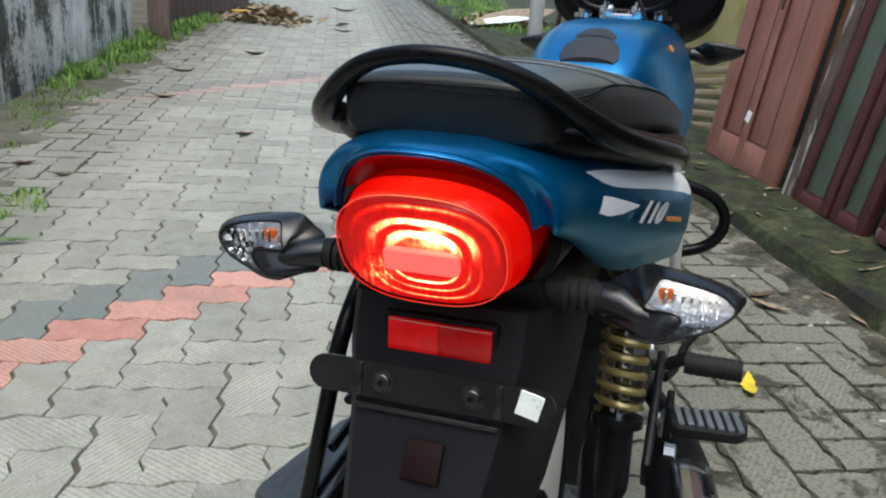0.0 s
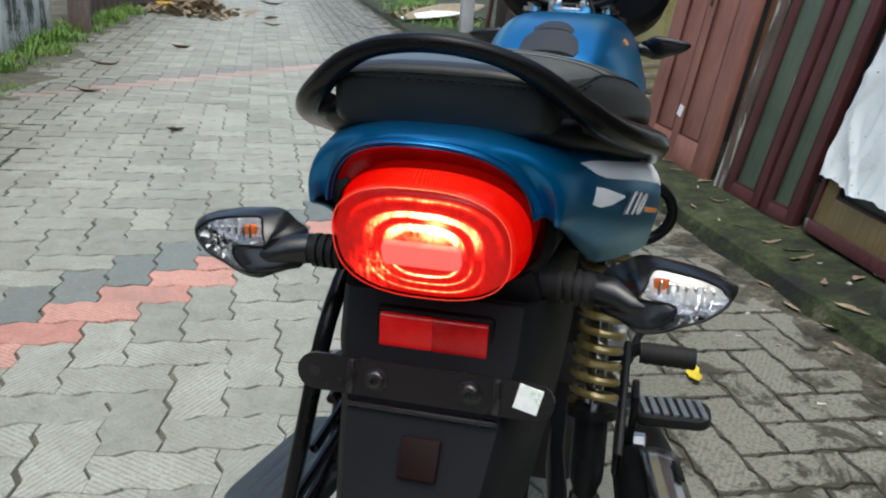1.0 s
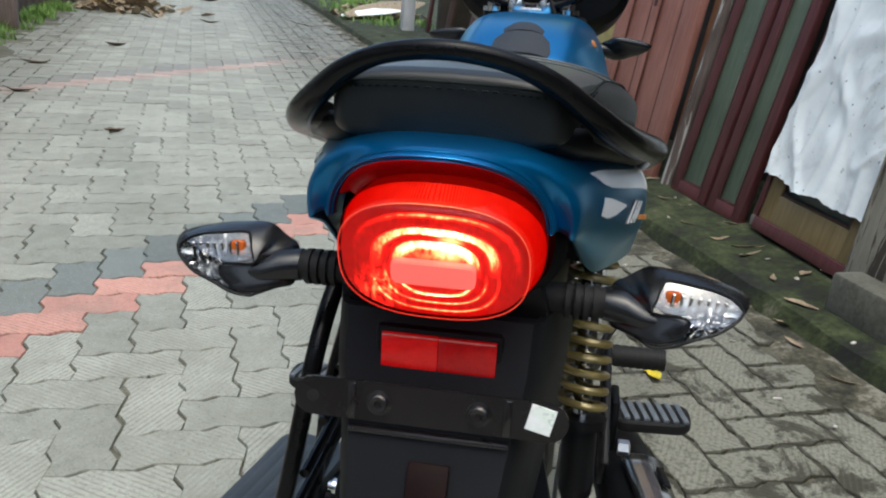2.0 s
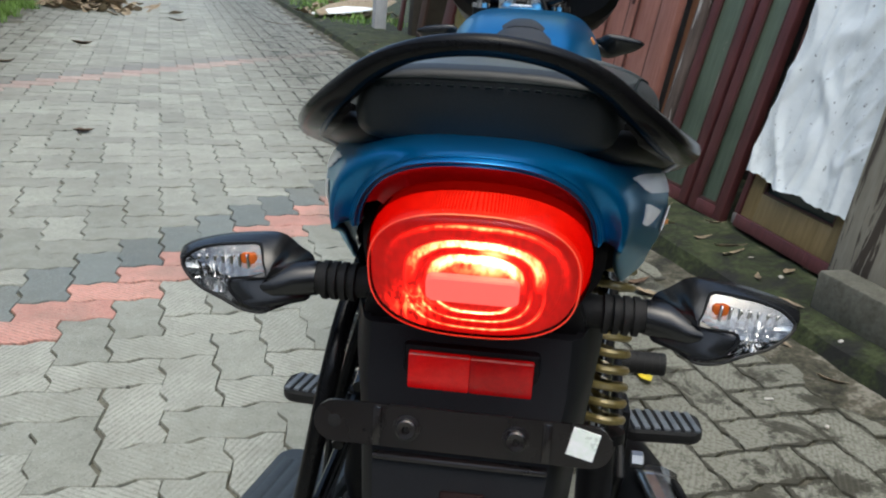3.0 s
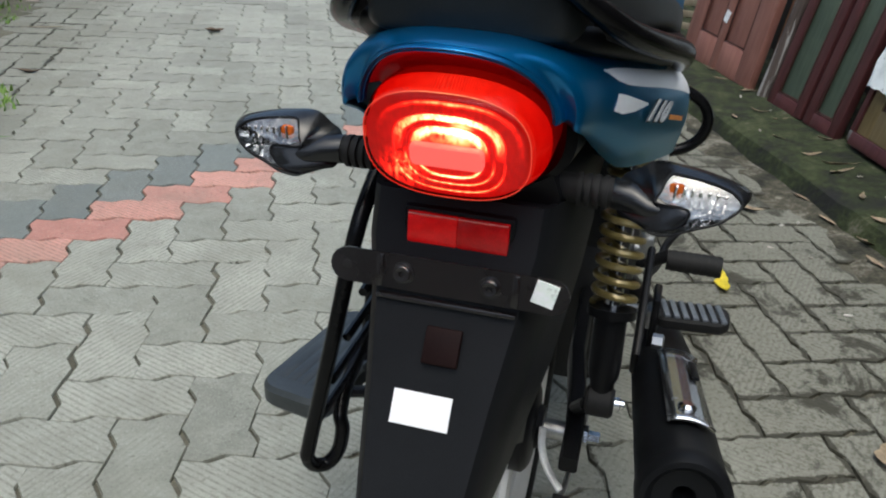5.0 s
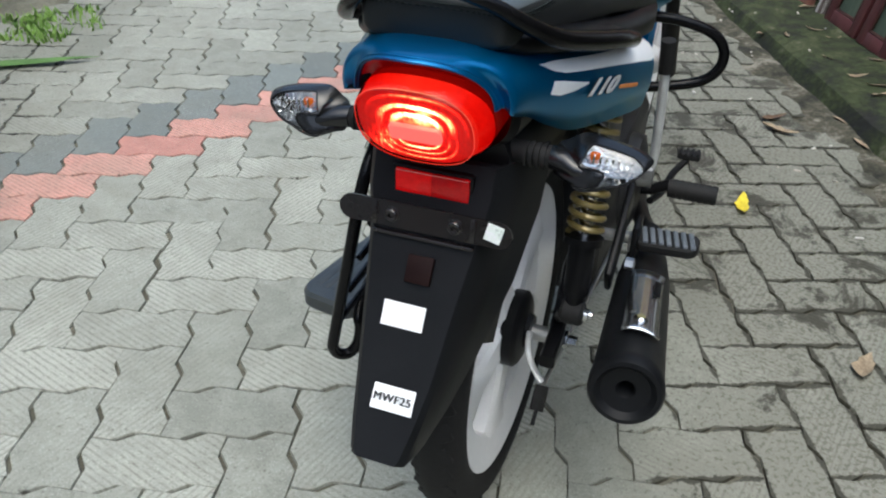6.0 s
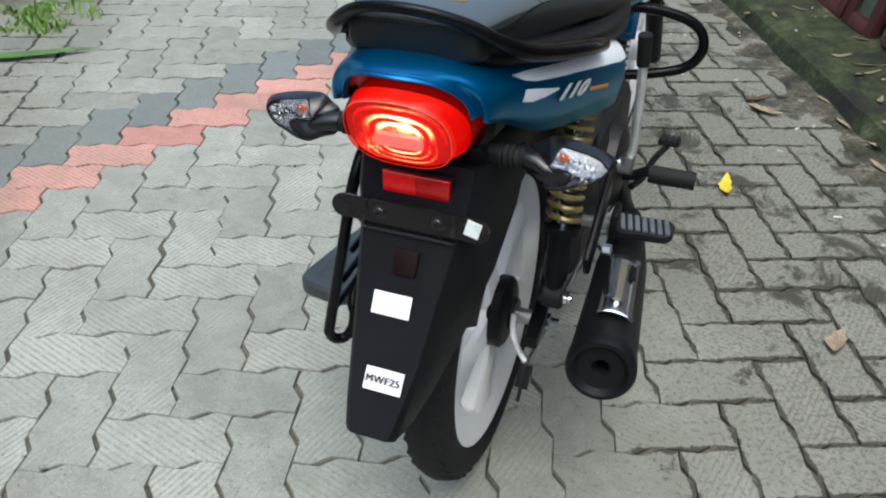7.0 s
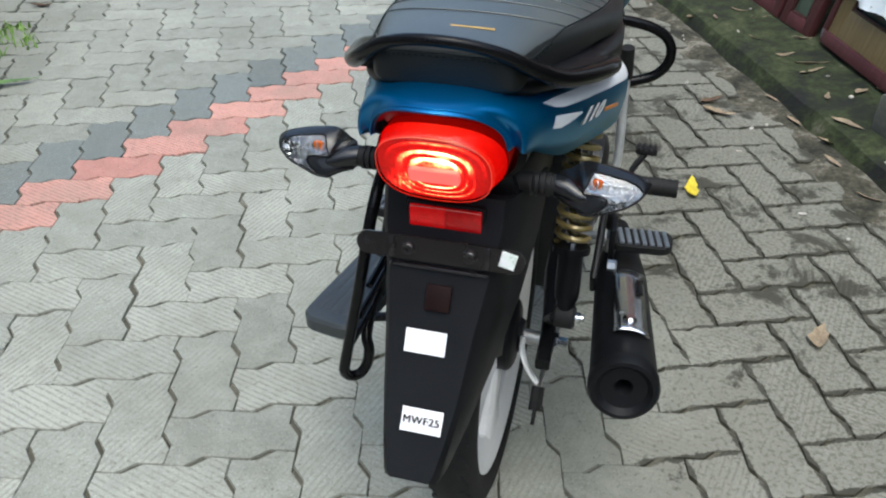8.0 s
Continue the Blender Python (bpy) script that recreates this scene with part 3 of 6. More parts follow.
    fine_mid = [(MID + (x - MID) * 1.034, y, 0.7333 + (z - 0.7333) * 1.034) for x, y, z in between(fine_rim, fine_edge, 0.5)]
    for k in range(-14, 147):
        ribs.append(tube([between([fine_rim[k]], [fine_mid[k]], 0.25)[0], fine_mid[k], between([fine_mid[k]], [fine_edge[k]], 0.45)[0]], 0.00045, 5))
    tagged(part("lens_ribs", joined(*ribs), REDLENS, lamp), kind="stuff")
    part("lens_rim", tube(face_ring(1.001, 0.0004), 0.00045, 8, True), LAMPRIM, lamp)
    part("lamp_surround", loft([[(MID + x, y, 0.728 + z) for x, z in oval(hw, hh, 48, 2.6)] for y, hw, hh in ((-0.16, 0.082, 0.052), (-0.212, 0.078, 0.049), (-0.220, 0.070, 0.044), (-0.19, 0.06, 0.04))]), BLACK, bike)

    # tail cowl and side panels: one blue shell
    def cowl(y, hw, zt, zb, tuck, px, pz, crown=0.0):
        out = []
        for k in range(41):
            a = math.pi * k / 40
            c, s = math.cos(a), math.sin(a)
            x = hw * math.copysign(abs(c) ** px, c)
            z = zb + (zt - zb) * (abs(s) ** pz)
            x *= 1 - tuck * (1 - (z - zb) / (zt - zb)) ** 3
            out.append((x, y + crown * (1 - (x / hw) ** 2), z))
        return out

    def lip(f, fwd):
        """The cowl's rear lip, a visor that juts out over the lamp."""
        out = []
        for k in range(41):
            a = math.pi * k / 40
            c, s = math.cos(a), math.sin(a)
            x, z = 0.0705 * math.copysign(abs(c) ** 0.90, c), 0.748 + 0.0545 * abs(s) ** 1.12
            out.append((MID * (1 - abs(c)) + x * f, -0.3105 + 9.6 * x * x + fwd, 0.750 + (z - 0.750) * f))
        return out
    rows = ((-0.215, 0.1015, 0.8000, 0.7270, 0.14, 0.62, 0.84), (-0.17, 0.1165, 0.797, 0.7020, 0.20, 0.54, 0.72), (-0.10, 0.135, 0.786, 0.668, 0.22, 0.45, 0.61),
            (-0.02, 0.150, 0.764, 0.646, 0.18, 0.36, 0.52), (0.04, 0.158, 0.744, 0.634, 0.12, 0.32, 0.46), (0.09, 0.162, 0.727, 0.624, 0.08, 0.30, 0.44), (0.118, 0.163, 0.718, 0.622, 0.06, 0.30, 0.44), (0.132, 0.158, 0.708, 0.632, 0.06, 0.30, 0.44))
    collar = cowl(-0.256, 0.0885, 0.8040, 0.7440, 0.05, 0.72, 0.92, -0.012)
    visor = [lip(0.945, 0.008), lip(0.985, 0.0005), lip(1.015, 0.0025), lip(1.06, 0.011), collar]
    shell = part("tail_cowl", loft(smooth_rings(visor + [cowl(*r) for r in rows], 4), False), BLUE, bike, "metallic blue tail cowl with a white side stripe", 50)
    sol = shell.modifiers.new("thickness", "SOLIDIFY")
    sol.thickness, sol.offset = 0.004, -1
    hood_in = [min(outer_ring(0.985, 0.004), key=lambda q: abs(math.atan2(q[2] - 0.7333, q[0] - MID) - math.atan2(p[2] - 0.7333, p[0] - MID))) for p in lip(0.94, 0.008)[4:37]]
    # the lamp's red glow on the hood is put into the hood's colour
    part("lamp_hood", loft([lip(0.945, 0.008)[4:37], [tuple(0.5 * (a + b) + (0.0, 0.005, 0.001)[i] for i, (a, b) in enumerate(zip(p, q))) for p, q in zip(lip(0.94, 0.008)[4:37], hood_in)], hood_in, [(x, y + 0.03, z) for x, y, z in hood_in]], False), LAMPREDDENED, bike, "inner hood above the lamp, coloured for its red glow", 80)

    def cowl_at(y, z, off=0.0012):
        """The cowl's right side at that y and z."""
        for r0, r1 in zip(rows, rows[1:]):
            if r0[0] <= y <= r1[0]:
                t = (y - r0[0]) / (r1[0] - r0[0])
                hw, zt, zb, tuck, px, pz = (r0[i] + t * (r1[i] - r0[i]) for i in range(1, 7))
                f = max(0.0, min(1.0, (z - zb) / (zt - zb)))
                s = f ** (1 / pz)
                c = math.sqrt(max(0.0, 1 - s * s))
                return Vector((hw * c ** px * (1 - tuck * (1 - f) ** 3) + off, y, z))
        return Vector((0.16, y, z))

    def patch(lower, upper, n=24, k=4):
        """A thin decal on the cowl's right side between two lines of (y, z)."""
        rings = []
        for i in range(n + 1):
            t = i / n
            def along(line):
                f = t * (len(line) - 1)
                j = min(int(f), len(line) - 2)
                return Vector(line[j]).lerp(Vector(line[j + 1]), f - j)
            a, b = along(lower), along(upper)
            rings.append([cowl_at(*a.lerp(b, q / k)) for q in range(k + 1)])
        g = loft(rings, False)
        inner = [(v[0] - 0.0008, v[1], v[2]) for v in g[0]]
        return joined(g, (inner, [f[::-1] for f in g[1]]))
    stripe = patch([(-0.200, 0.7735), (-0.185, 0.7640), (-0.165, 0.7565), (-0.131, 0.7480), (-0.083, 0.7370), (-0.035, 0.7250), (0.04, 0.7055), (0.085, 0.692), (0.128, 0.684)], [(-0.2005, 0.7742), (-0.185, 0.7725), (-0.165, 0.7690), (-0.127, 0.7610), (-0.083, 0.7515), (-0.045, 0.7440), (0.01, 0.7405), (0.06, 0.7270), (0.128, 0.7045)], 48)
    bolt = patch([(-0.192, 0.7430), (-0.175, 0.7365), (-0.150, 0.7325), (-0.118, 0.7305)], [(-0.186, 0.7545), (-0.172, 0.7505), (-0.150, 0.7430), (-0.118, 0.7320)])
    for g in (stripe, bolt):
        part("white_stripe", g, DECAL, shell, "white decal stripe")
        part("white_stripe", mirrored(g), DECAL, shell, "white decal stripe")
    p = cowl_at(-0.088, 0.7175, 0.0025)
    q = cowl_at(-0.058, 0.7175, 0.0025)
    low = cowl_at(-0.088, 0.706, 0.0025)
    ang = math.atan2(q.x - p.x, q.y - p.y)
    tip = math.atan2(p.x - low.x, p.z - low.z)
    mm = Matrix.Translation((p.x, p.y, p.z)) @ Matrix.Rotation(radians(90) - ang, 4, "Z") @ Matrix.Rotation(radians(90) + tip, 4, "X") @ Matrix.Rotation(-0.27, 4, "Z")
    lettering("model_number_outline", "110", 0.0350, INK, shell, mm @ Matrix.Translation((0.0012, -0.0008, -0.0006)) @ Matrix.Diagonal((1.50, 0.86, 1, 1)), 0.4, 1.12, "dark outline of the numerals", 0.0030)
    lettering("model_number", "110", 0.0335, GREYINK, shell, mm @ Matrix.Translation((0, 0, 0.0004)) @ Matrix.Diagonal((1.55, 0.84, 1, 1)), 0.4, 1.12, "silver slanted numerals", 0.0016)
    e = cowl_at(-0.002, 0.6900, 0.002)
    part("script_bar", moved(rbox(0.0012, 0.058, 0.0046, 0.0004, 1), Matrix.Translation((e.x, e.y, e.z)) @ Matrix.Rotation(-ang, 4, "Z") @ Matrix.Rotation(-0.27, 4, "X")), ORANGE, shell, "small orange script beside the numerals")

    # seat
    def rounding(y):
        """How round the seat's upper corners are: tight at the rear, soft where the rider sits."""
        f = max(0.0, min(1.0, (y + 0.16) / 0.26))
        return 0.42 + 0.46 * f, 0.55 + 0.40 * f

    def seat_ring(y, hw, zb, zt, crown):
        pts = []
        for k in range(64):
            a = 2 * math.pi * k / 64
            c, s = math.cos(a), math.sin(a)
            px, pz = rounding(y)
            x = hw * math.copysign(abs(c) ** (px if s > 0 else 0.42), c)
            h = 0.5 * (zt - zb)
            z = zb + h + h * math.copysign(abs(s) ** (pz if s > 0 else 0.35), s)
            z += crown * (1 - (x / hw) ** 2) if s > 0 else 0
            pts.append((x, y, z))
        return pts
    seat_rows = ((-0.2440, 0.045, 0.800, 0.826, 0.002), (-0.2415, 0.064, 0.796, 0.8340, 0.003), (-0.235, 0.072, 0.793, 0.8365, 0.003), (-0.222, 0.078, 0.791, 0.8370, 0.004), (-0.19, 0.086, 0.788, 0.8365, 0.005), (-0.14, 0.100, 0.784, 0.8330, 0.006), (-0.08, 0.115, 0.776, 0.8260, 0.009), (0.0, 0.1295, 0.764, 0.8130, 0.012),
                 (0.07, 0.1385, 0.746, 0.8020, 0.012), (0.14, 0.1405, 0.728, 0.7915, 0.012), (0.21, 0.1385, 0.706, 0.7820, 0.011), (0.28, 0.134, 0.695, 0.7745, 0.010), (0.34, 0.120, 0.695, 0.7705, 0.008), (0.375, 0.100, 0.705, 0.7680, 0.006), (0.39, 0.080, 0.715, 0.762, 0.004))
    seat_geo = loft(smooth_rings([seat_ring(*r) for r in seat_rows], 4))

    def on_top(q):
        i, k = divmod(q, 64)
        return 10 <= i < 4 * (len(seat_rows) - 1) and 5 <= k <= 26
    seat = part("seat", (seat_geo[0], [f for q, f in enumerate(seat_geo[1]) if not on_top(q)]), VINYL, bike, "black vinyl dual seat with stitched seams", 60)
    part("seat_top", (seat_geo[0], [f for q, f in enumerate(seat_geo[1]) if on_top(q)]), VINYLTOP, seat, "stitched seat top, its dark vinyl lightened for sky sheen", 60)

    def seat_place(y, u, lift):
        """A place on the seat's upper side at y, u running from -1 to 1 across it."""
        for r0, r1 in zip(seat_rows, seat_rows[1:]):
            if r0[0] <= y <= r1[0]:
                t = (y - r0[0]) / (r1[0] - r0[0])
                hw, zb, zt, crown = (p + t * (q - p) for p, q in zip(r0[1:], r1[1:]))
                a = radians(90 - 76 * u)
                c, w = math.cos(a), math.sin(a)
                px, pz = rounding(y)
                x, h = math.copysign(abs(c) ** px, c), 0.5 * (zt - zb)
                return (x * hw * 1.004, y, zb + h + h * w ** pz + crown * (1 - x * x) + lift)
    # stitched seam round the rear and along the sides
    seam = [(-0.058, -0.2425, 0.8310), (-0.034, -0.2445, 0.8330), (0, -0.2450, 0.8335), (0.034, -0.2445, 0.8330), (0.058, -0.2425, 0.8310)]
    fwd_r = [(0.0765, -0.226, 0.8265), (0.0870, -0.19, 0.8250)] + [seat_place(y, 0.80, 0.001) for y in (-0.13, -0.06, 0.0, 0.06, 0.12, 0.18, 0.24)]
    fwd_l = [(-x, y, z) for x, y, z in fwd_r][::-1]
    line = curve_points(fwd_l + seam + fwd_r, 10)
    part("seam_piping", tube(line, 0.0009, 6), THREAD, seat)
    stitches = []
    for a, b in zip(line[::2], line[1::2]):
        stitches.append(bar(a + Vector((0, -0.0006, -0.0035)), b + Vector((0, -0.0006, -0.0035)), 0.0008, 5))
    tagged(part("stitches", joined(*stitches), THREAD, seat, "dark thread stitches"), kind="stuff")
    for k in range(8):
        pts = [seat_place(-0.135 + 0.050 * k + 0.022 * abs(i / 20) ** 2, 0.80 * i / 20, 0.0006) for i in range(-20, 21)]
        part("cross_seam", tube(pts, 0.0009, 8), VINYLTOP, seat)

    skirt = [[(x * w, y, z) for x, z in ((-0.93, zb), (-1.0, zb + 0.006), (-1.0, zt - 0.006), (-0.94, zt), (0.94, zt), (1.0, zt - 0.006), (1, zb + 0.006), (0.93, zb))] for y, w, zb, zt in ((-0.240, 0.050, 0.7985, 0.806), (-0.236, 0.066, 0.794, 0.808), (-0.215, 0.087, 0.7865, 0.806), (-0.18, 0.102, 0.778, 0.800), (-0.12, 0.120, 0.763, 0.790), (-0.05, 0.134, 0.744, 0.776), (0.02, 0.141, 0.733, 0.764), (0.10, 0.147, 0.712, 0.752), (0.18, 0.145, 0.694, 0.735), (0.26, 0.138, 0.684, 0.715), (0.35, 0.118, 0.684, 0.710))]
    part("seat_base", loft(skirt), BLACK, seat, "black plastic seat base", 100)

    # grab rail: a thin arch behind the seat whose arms thicken into flat wings along the sides
    half = [(0.0, -0.2730, 0.8555), (0.034, -0.2665, 0.8510), (0.061, -0.252, 0.8390), (0.086, -0.231, 0.8195), (0.108, -0.197, 0.8000), (0.127, -0.138, 0.7825), (0.1435, -0.068, 0.7650), (0.1435, 0.004, 0.7425)]
    rail_line = curve_points([(-x, y, z) for x, y, z in half[:0:-1]] + half, 8)
    nrl = len(rail_line)
    part("grab_rail", tube(rail_line, [0.0066 + 0.0050 * min(1, max(0, abs(2 * k / (nrl - 1) - 1) * 1.9 - 0.35)) for k in range(nrl)], 18, False, 0.88), TUBE, bike, "gloss black tubular grab rail")
    for s in (-1, 1):
        wing = [[(s * x, y, z) for x, z in ((x0, z0), (x1 - 0.004, z1 + 0.008), (x1 + 0.004, z1 + 0.001), (x1 + 0.001, z1 - 0.009), (x0, zl))] for y, x0, z0, x1, z1, zl in ((-0.205, 0.076, 0.806, 0.100, 0.805, 0.796), (-0.18, 0.085, 0.804, 0.112, 0.7960, 0.7875), (-0.138, 0.095, 0.797, 0.126, 0.7830, 0.775), (-0.10, 0.104, 0.790, 0.136, 0.7735, 0.764), (-0.05, 0.115, 0.780, 0.1435, 0.7605, 0.749), (0.005, 0.120, 0.766, 0.1435, 0.7430, 0.732), (0.012, 0.122, 0.760, 0.138, 0.7400, 0.732))]
        part("rail_wing", loft(wing), BLACK, bike, "", 70)
    part("seat_emblem", moved(rbox(0.046, 0.003, 0.0012, 0.0005, 1), Matrix.Translation((0.016, -0.190, 0.8415)) @ Matrix.Rotation(-0.05, 4, "Z") @ Matrix.Rotation(0.05, 4, "X")), surface("gold_foil", (0.35, 0.22, 0.05), (0.5, 0.34, 0.10), 0.4, 0.3, 60, 300, 0, 0.0003), seat, "small gold emblem strip")

    # indicators
    def indicator(x0, y0, z0, s, size=1.0, face=1):
        """A flattened drop on a ribbed stalk: a black housing, a clear lens in its face, a chin that runs into the lens."""
        outline = ((-0.002, 0.0120), (0.0090, 0.0200), (0.0190, 0.0265), (0.0280, 0.0282), (0.0420, 0.0270), (0.0570, 0.0250), (0.0750, 0.0208), (0.0870, 0.0162), (0.0922, 0.0116), (0.0898, 0.0068), (0.0838, 0.0005), (0.0703, -0.0080), (0.0532, -0.0143), (0.0390, -0.0210), (0.0260, -0.0231), (0.0180, -0.0213), (0.0075, -0.0172), (-0.002, -0.0125))
        glass = ((0.0255, 0.0040), (0.0280, 0.0120), (0.0315, 0.0212), (0.0360, 0.0240), (0.0500, 0.0228), (0.0640, 0.0206), (0.0770, 0.0163), (0.0850, 0.0092), (0.0846, 0.0060), (0.0802, 0.0014), (0.0694, -0.0060), (0.0537, -0.0120), (0.0390, -0.0190), (0.0262, -0.0208), (0.0220, -0.0175), (0.0323, -0.0165), (0.0410, -0.0128), (0.0480, -0.0062), (0.0500, 0.0000), (0.0470, 0.0020), (0.0383, 0.0030))
        n = 72
        mid = Vector((0.060, 0.001))

        def spread(loop, n_out):
            """Even points along a smooth closed loop."""
            fine = curve_points([(x, z, 0) for x, z in loop], 12, True)
            fine.append(fine[0])
            run = [0.0]
            for a, b in zip(fine, fine[1:]):
                run.append(run[-1] + (b - a).length)
            out, j = [], 0
            for k in range(n_out):
                d = run[-1] * k / n_out
                while run[j + 1] < d:
                    j += 1
                t = (d - run[j]) / max(1e-9, run[j + 1] - run[j])
                out.append(fine[j].lerp(fine[j + 1], t))
            return out
        edge, lens = spread(outline, n), spread(glass, n)
        core = Vector((0.046, -0.002, 0))

        def place(p, y):
            return (x0 + s * p.x * size, y0 + face * (y + 0.48 * p.y) * size, z0 + 0.92 * p.y * size)

        def dome(p, depth):
            """How far the face bulges at p."""
            u, w = (p.x - 0.046) / 0.056, (p.y - 0.002) / 0.031
            return depth * math.sqrt(max(0.0, 1 - min(1.0, u * u + w * w))) + 0.002
        # the face between the lens and the outline follows the nearest outline points in order
        start = min(range(n), key=lambda k: (edge[k] - lens[0]).length)
        edge = edge[start:] + edge[:start]
        frame_rings = [[place(a.lerp(b, f), -dome(a, 0.017) * (1 - f ** 1.8) - (0.0012 if 0 < f < 1 else 0.0)) for a, b in zip(lens, edge)] for f in (0.0, 0.06, 0.3, 0.55, 0.8, 1.0)]
        back_rings = [[place(core.lerp(b, f), 0.013 * (1 - f ** 2.4) ** 0.7) for b in edge] for f in (1.0, 0.96, 0.88, 0.72, 0.5, 0.25, 0.0)]
        body = part("indicator", joined(loft(frame_rings, True, False), loft(back_rings, True, False)), GLOSSBLACK, bike, "black indicator with a clear lens", 50)
        heart = Vector((0.0650, -0.001, 0))
        cover = [[place(heart.lerp(b, f), -dome(heart.lerp(b, f), 0.017)) for b in lens] for f in (1.0, 0.8, 0.6, 0.4, 0.2, 0.0)]
        bowl = [[place(heart.lerp(b, f), -dome(heart.lerp(b, f), 0.017) + (0.001 + 0.012 * (1 - f ** 2)) + (0.0048 if (k // 2) % 2 else 0.0) * f ** 0.5) for k, b in enumerate(lens)] for f in (1.0, 0.9, 0.7, 0.5, 0.3, 0.0)]
        part("clear_cover", loft(cover, True, False), CLEARLENS, body, "clear faceted lens")
        part("reflector_bowl", loft(bowl, True, False), BOWL, body, "chrome bowl behind the lens", 0)
        part("lens_bezel", tube([place(b, -dome(b, 0.017) - 0.0003) for b in lens], 0.0011 * size, 6, True), BLACK, body)
        chin = [[(x0 + s * d * size, y0 + face * (y + hy * math.cos(a)) * size, z0 + (z + hz * math.sin(a)) * size) for a in [2 * math.pi * k / 24 for k in range(24)]] for d, y, z, hy, hz in ((-0.006, 0, 0.000, 0.0118, 0.0118), (0.008, -0.002, -0.001, 0.0140, 0.0125), (0.020, -0.005, -0.0045, 0.0140, 0.0105), (0.031, -0.0070, -0.0055, 0.0112, 0.0080), (0.038, -0.0085, -0.0045, 0.0085, 0.0060), (0.0435, -0.0095, -0.0030, 0.0056, 0.0040), (0.0465, -0.0100, -0.0015, 0.0026, 0.0018), (0.0472, -0.0101, -0.0010, 0.0002, 0.0002))]
        part("chin", loft(chin), GLOSSBLACK, body, "", 60)
        part("stalk", joined(bar((x0 - s * 0.056 * size, y0 + 0.004, z0 - 0.001), (x0 + s * 0.004, y0, z0), 0.0112 * size, 18), *[bar((x0 - s * (0.010 + 0.0064 * k) * size, y0, z0 - 0.0005), (x0 - s * (0.0137 + 0.0064 * k) * size, y0, z0 - 0.0005), 0.0132 * size, 18) for k in range(4)]), RUBBER, body)
        for k in range(7):
            zz = 0.0115 - 0.0012 * k
            part("facet", moved(rbox(0.0022 * size, 0.004 * size, (0.012 + 0.0010 * k) * size, 0.0008, 1), Matrix.Translation((x0 + s * (0.0380 + 0.0058 * k) * size, y0 + face * (-0.0125 + 0.0006 * k) * size, z0 + zz * size)) @ Matrix.Rotation(s * 0.10, 4, "Y")), CHROME, body)
        part("bulb", moved(rbox(0.0105 * size, 0.006 * size, 0.0115 * size, 0.003), Matrix.Translation((x0 + s * 0.0385 * size, y0 - face * 0.0095 * size, z0 + 0.0120 * size))), AMBER, body, "amber bulb")
        return body
    for s in (-1, 1):
        indicator(s * (0.1150 + 0.0015 * s), -0.200, 0.6855 - 0.0030 * s, s)
        indicator(s * 0.125, 0.925, 0.752, s, 1.0, -1)

    # exhaust
    e0, e1 = Vector((0.214, -0.135, 0.350)), Vector((0.168, 0.42, 0.255))
    d = e0 - e1
    can = Matrix.Translation(e1) @ d.to_track_quat("Y", "Z").to_matrix().to_4x4()
    L = d.length
    muff = part("silencer", moved(lathe([(0.0, 0.018), (0.05, 0.022), (0.14, 0.034), (0.24, 0.042), (L - 0.028, 0.046), (L - 0.024, 0.0475), (L - 0.006, 0.0475), (L, 0.044), (L + 0.001, 0.038), (L - 0.007, 0.031), (L - 0.010, 0.0125), (L - 0.013, 0.0105), (L - 0.06, 0.0100)], 40, "y"), can), MATT, bike, "matt black silencer with a chrome heat shield")
    sh = []
    for k in range(12):
        y = L - 0.262 + 0.190 * k / 11
        r = 0.0465 + 0.005 + (0.004 if k in (0, 11) else 0)
        sh.append([(r * math.cos(radians(a)), y, r * math.sin(radians(a))) for a in range(70, 136, 11)])
    ch = part("heat_shield", moved(loft(sh, False), can), SHIELD, muff, "dented chrome heat shield", 8)
    so = ch.modifiers.new("thickness", "SOLIDIFY")
    so.thickness = 0.004
    part("shield_slot", moved(rbox(0.010, 0.045, 0.004, 0.0015), can @ Matrix.Translation((-0.391 * 0.0545, L - 0.21, 0.921 * 0.0545)) @ Matrix.Rotation(radians(-23), 4, "Y")), BLACK, muff, "dark slot in the heat shield")
    for y in (L - 0.105,):
        part("shield_screw", moved(lathe([(0, 0.010), (0.003, 0.010), (0.006, 0.006)], 16, "z"), can @ Matrix.Translation((0.0, y, 0.0)) @ Matrix.Translation((-0.0044, 0, 0.0505)) @ Matrix.Rotation(radians(-5), 4, "Y")), CHROME, muff)
    pipe = curve_points([e1 + Vector((0, -0.01, 0)), (0.135, 0.53, 0.225), (0.105, 0.70, 0.19), (0.07, 0.82, 0.24), (0.04, 0.85, 0.36), (0.02, 0.80, 0.44)], 8)
    part("exhaust_pipe", tube(pipe, 0.017, 14), BLACK, muff)
    part("silencer_bracket", joined(box_at(0.165, 0.20, 0.345, 0.010, 0.05, 0.11, 0.003), box_at(0.148, 0.13, 0.41, 0.010, 0.16, 0.05, 0.004, Matrix.Rotation(0.5, 4, "X"))), BLACK, bike)
    part("bracket_bolt", moved(lathe([(0, 0.009), (0.012, 0.009), (0.014, 0.005)], 6), Matrix.Translation((0.165, 0.10, 0.385))), STEEL, bike)

    # footrests
    def passenger_peg(s):
        g = [slab_round(0.096, 0.052, 0.016, 0.018)]
        peg = part("passenger_footrest", moved(g[0], Matrix.Translation((s * 0.212, 0.205, 0.368)) @ Matrix.Rotation(s * -0.05, 4, "Y")), RUBBER, bike, "grey ribbed rubber passenger footrest")
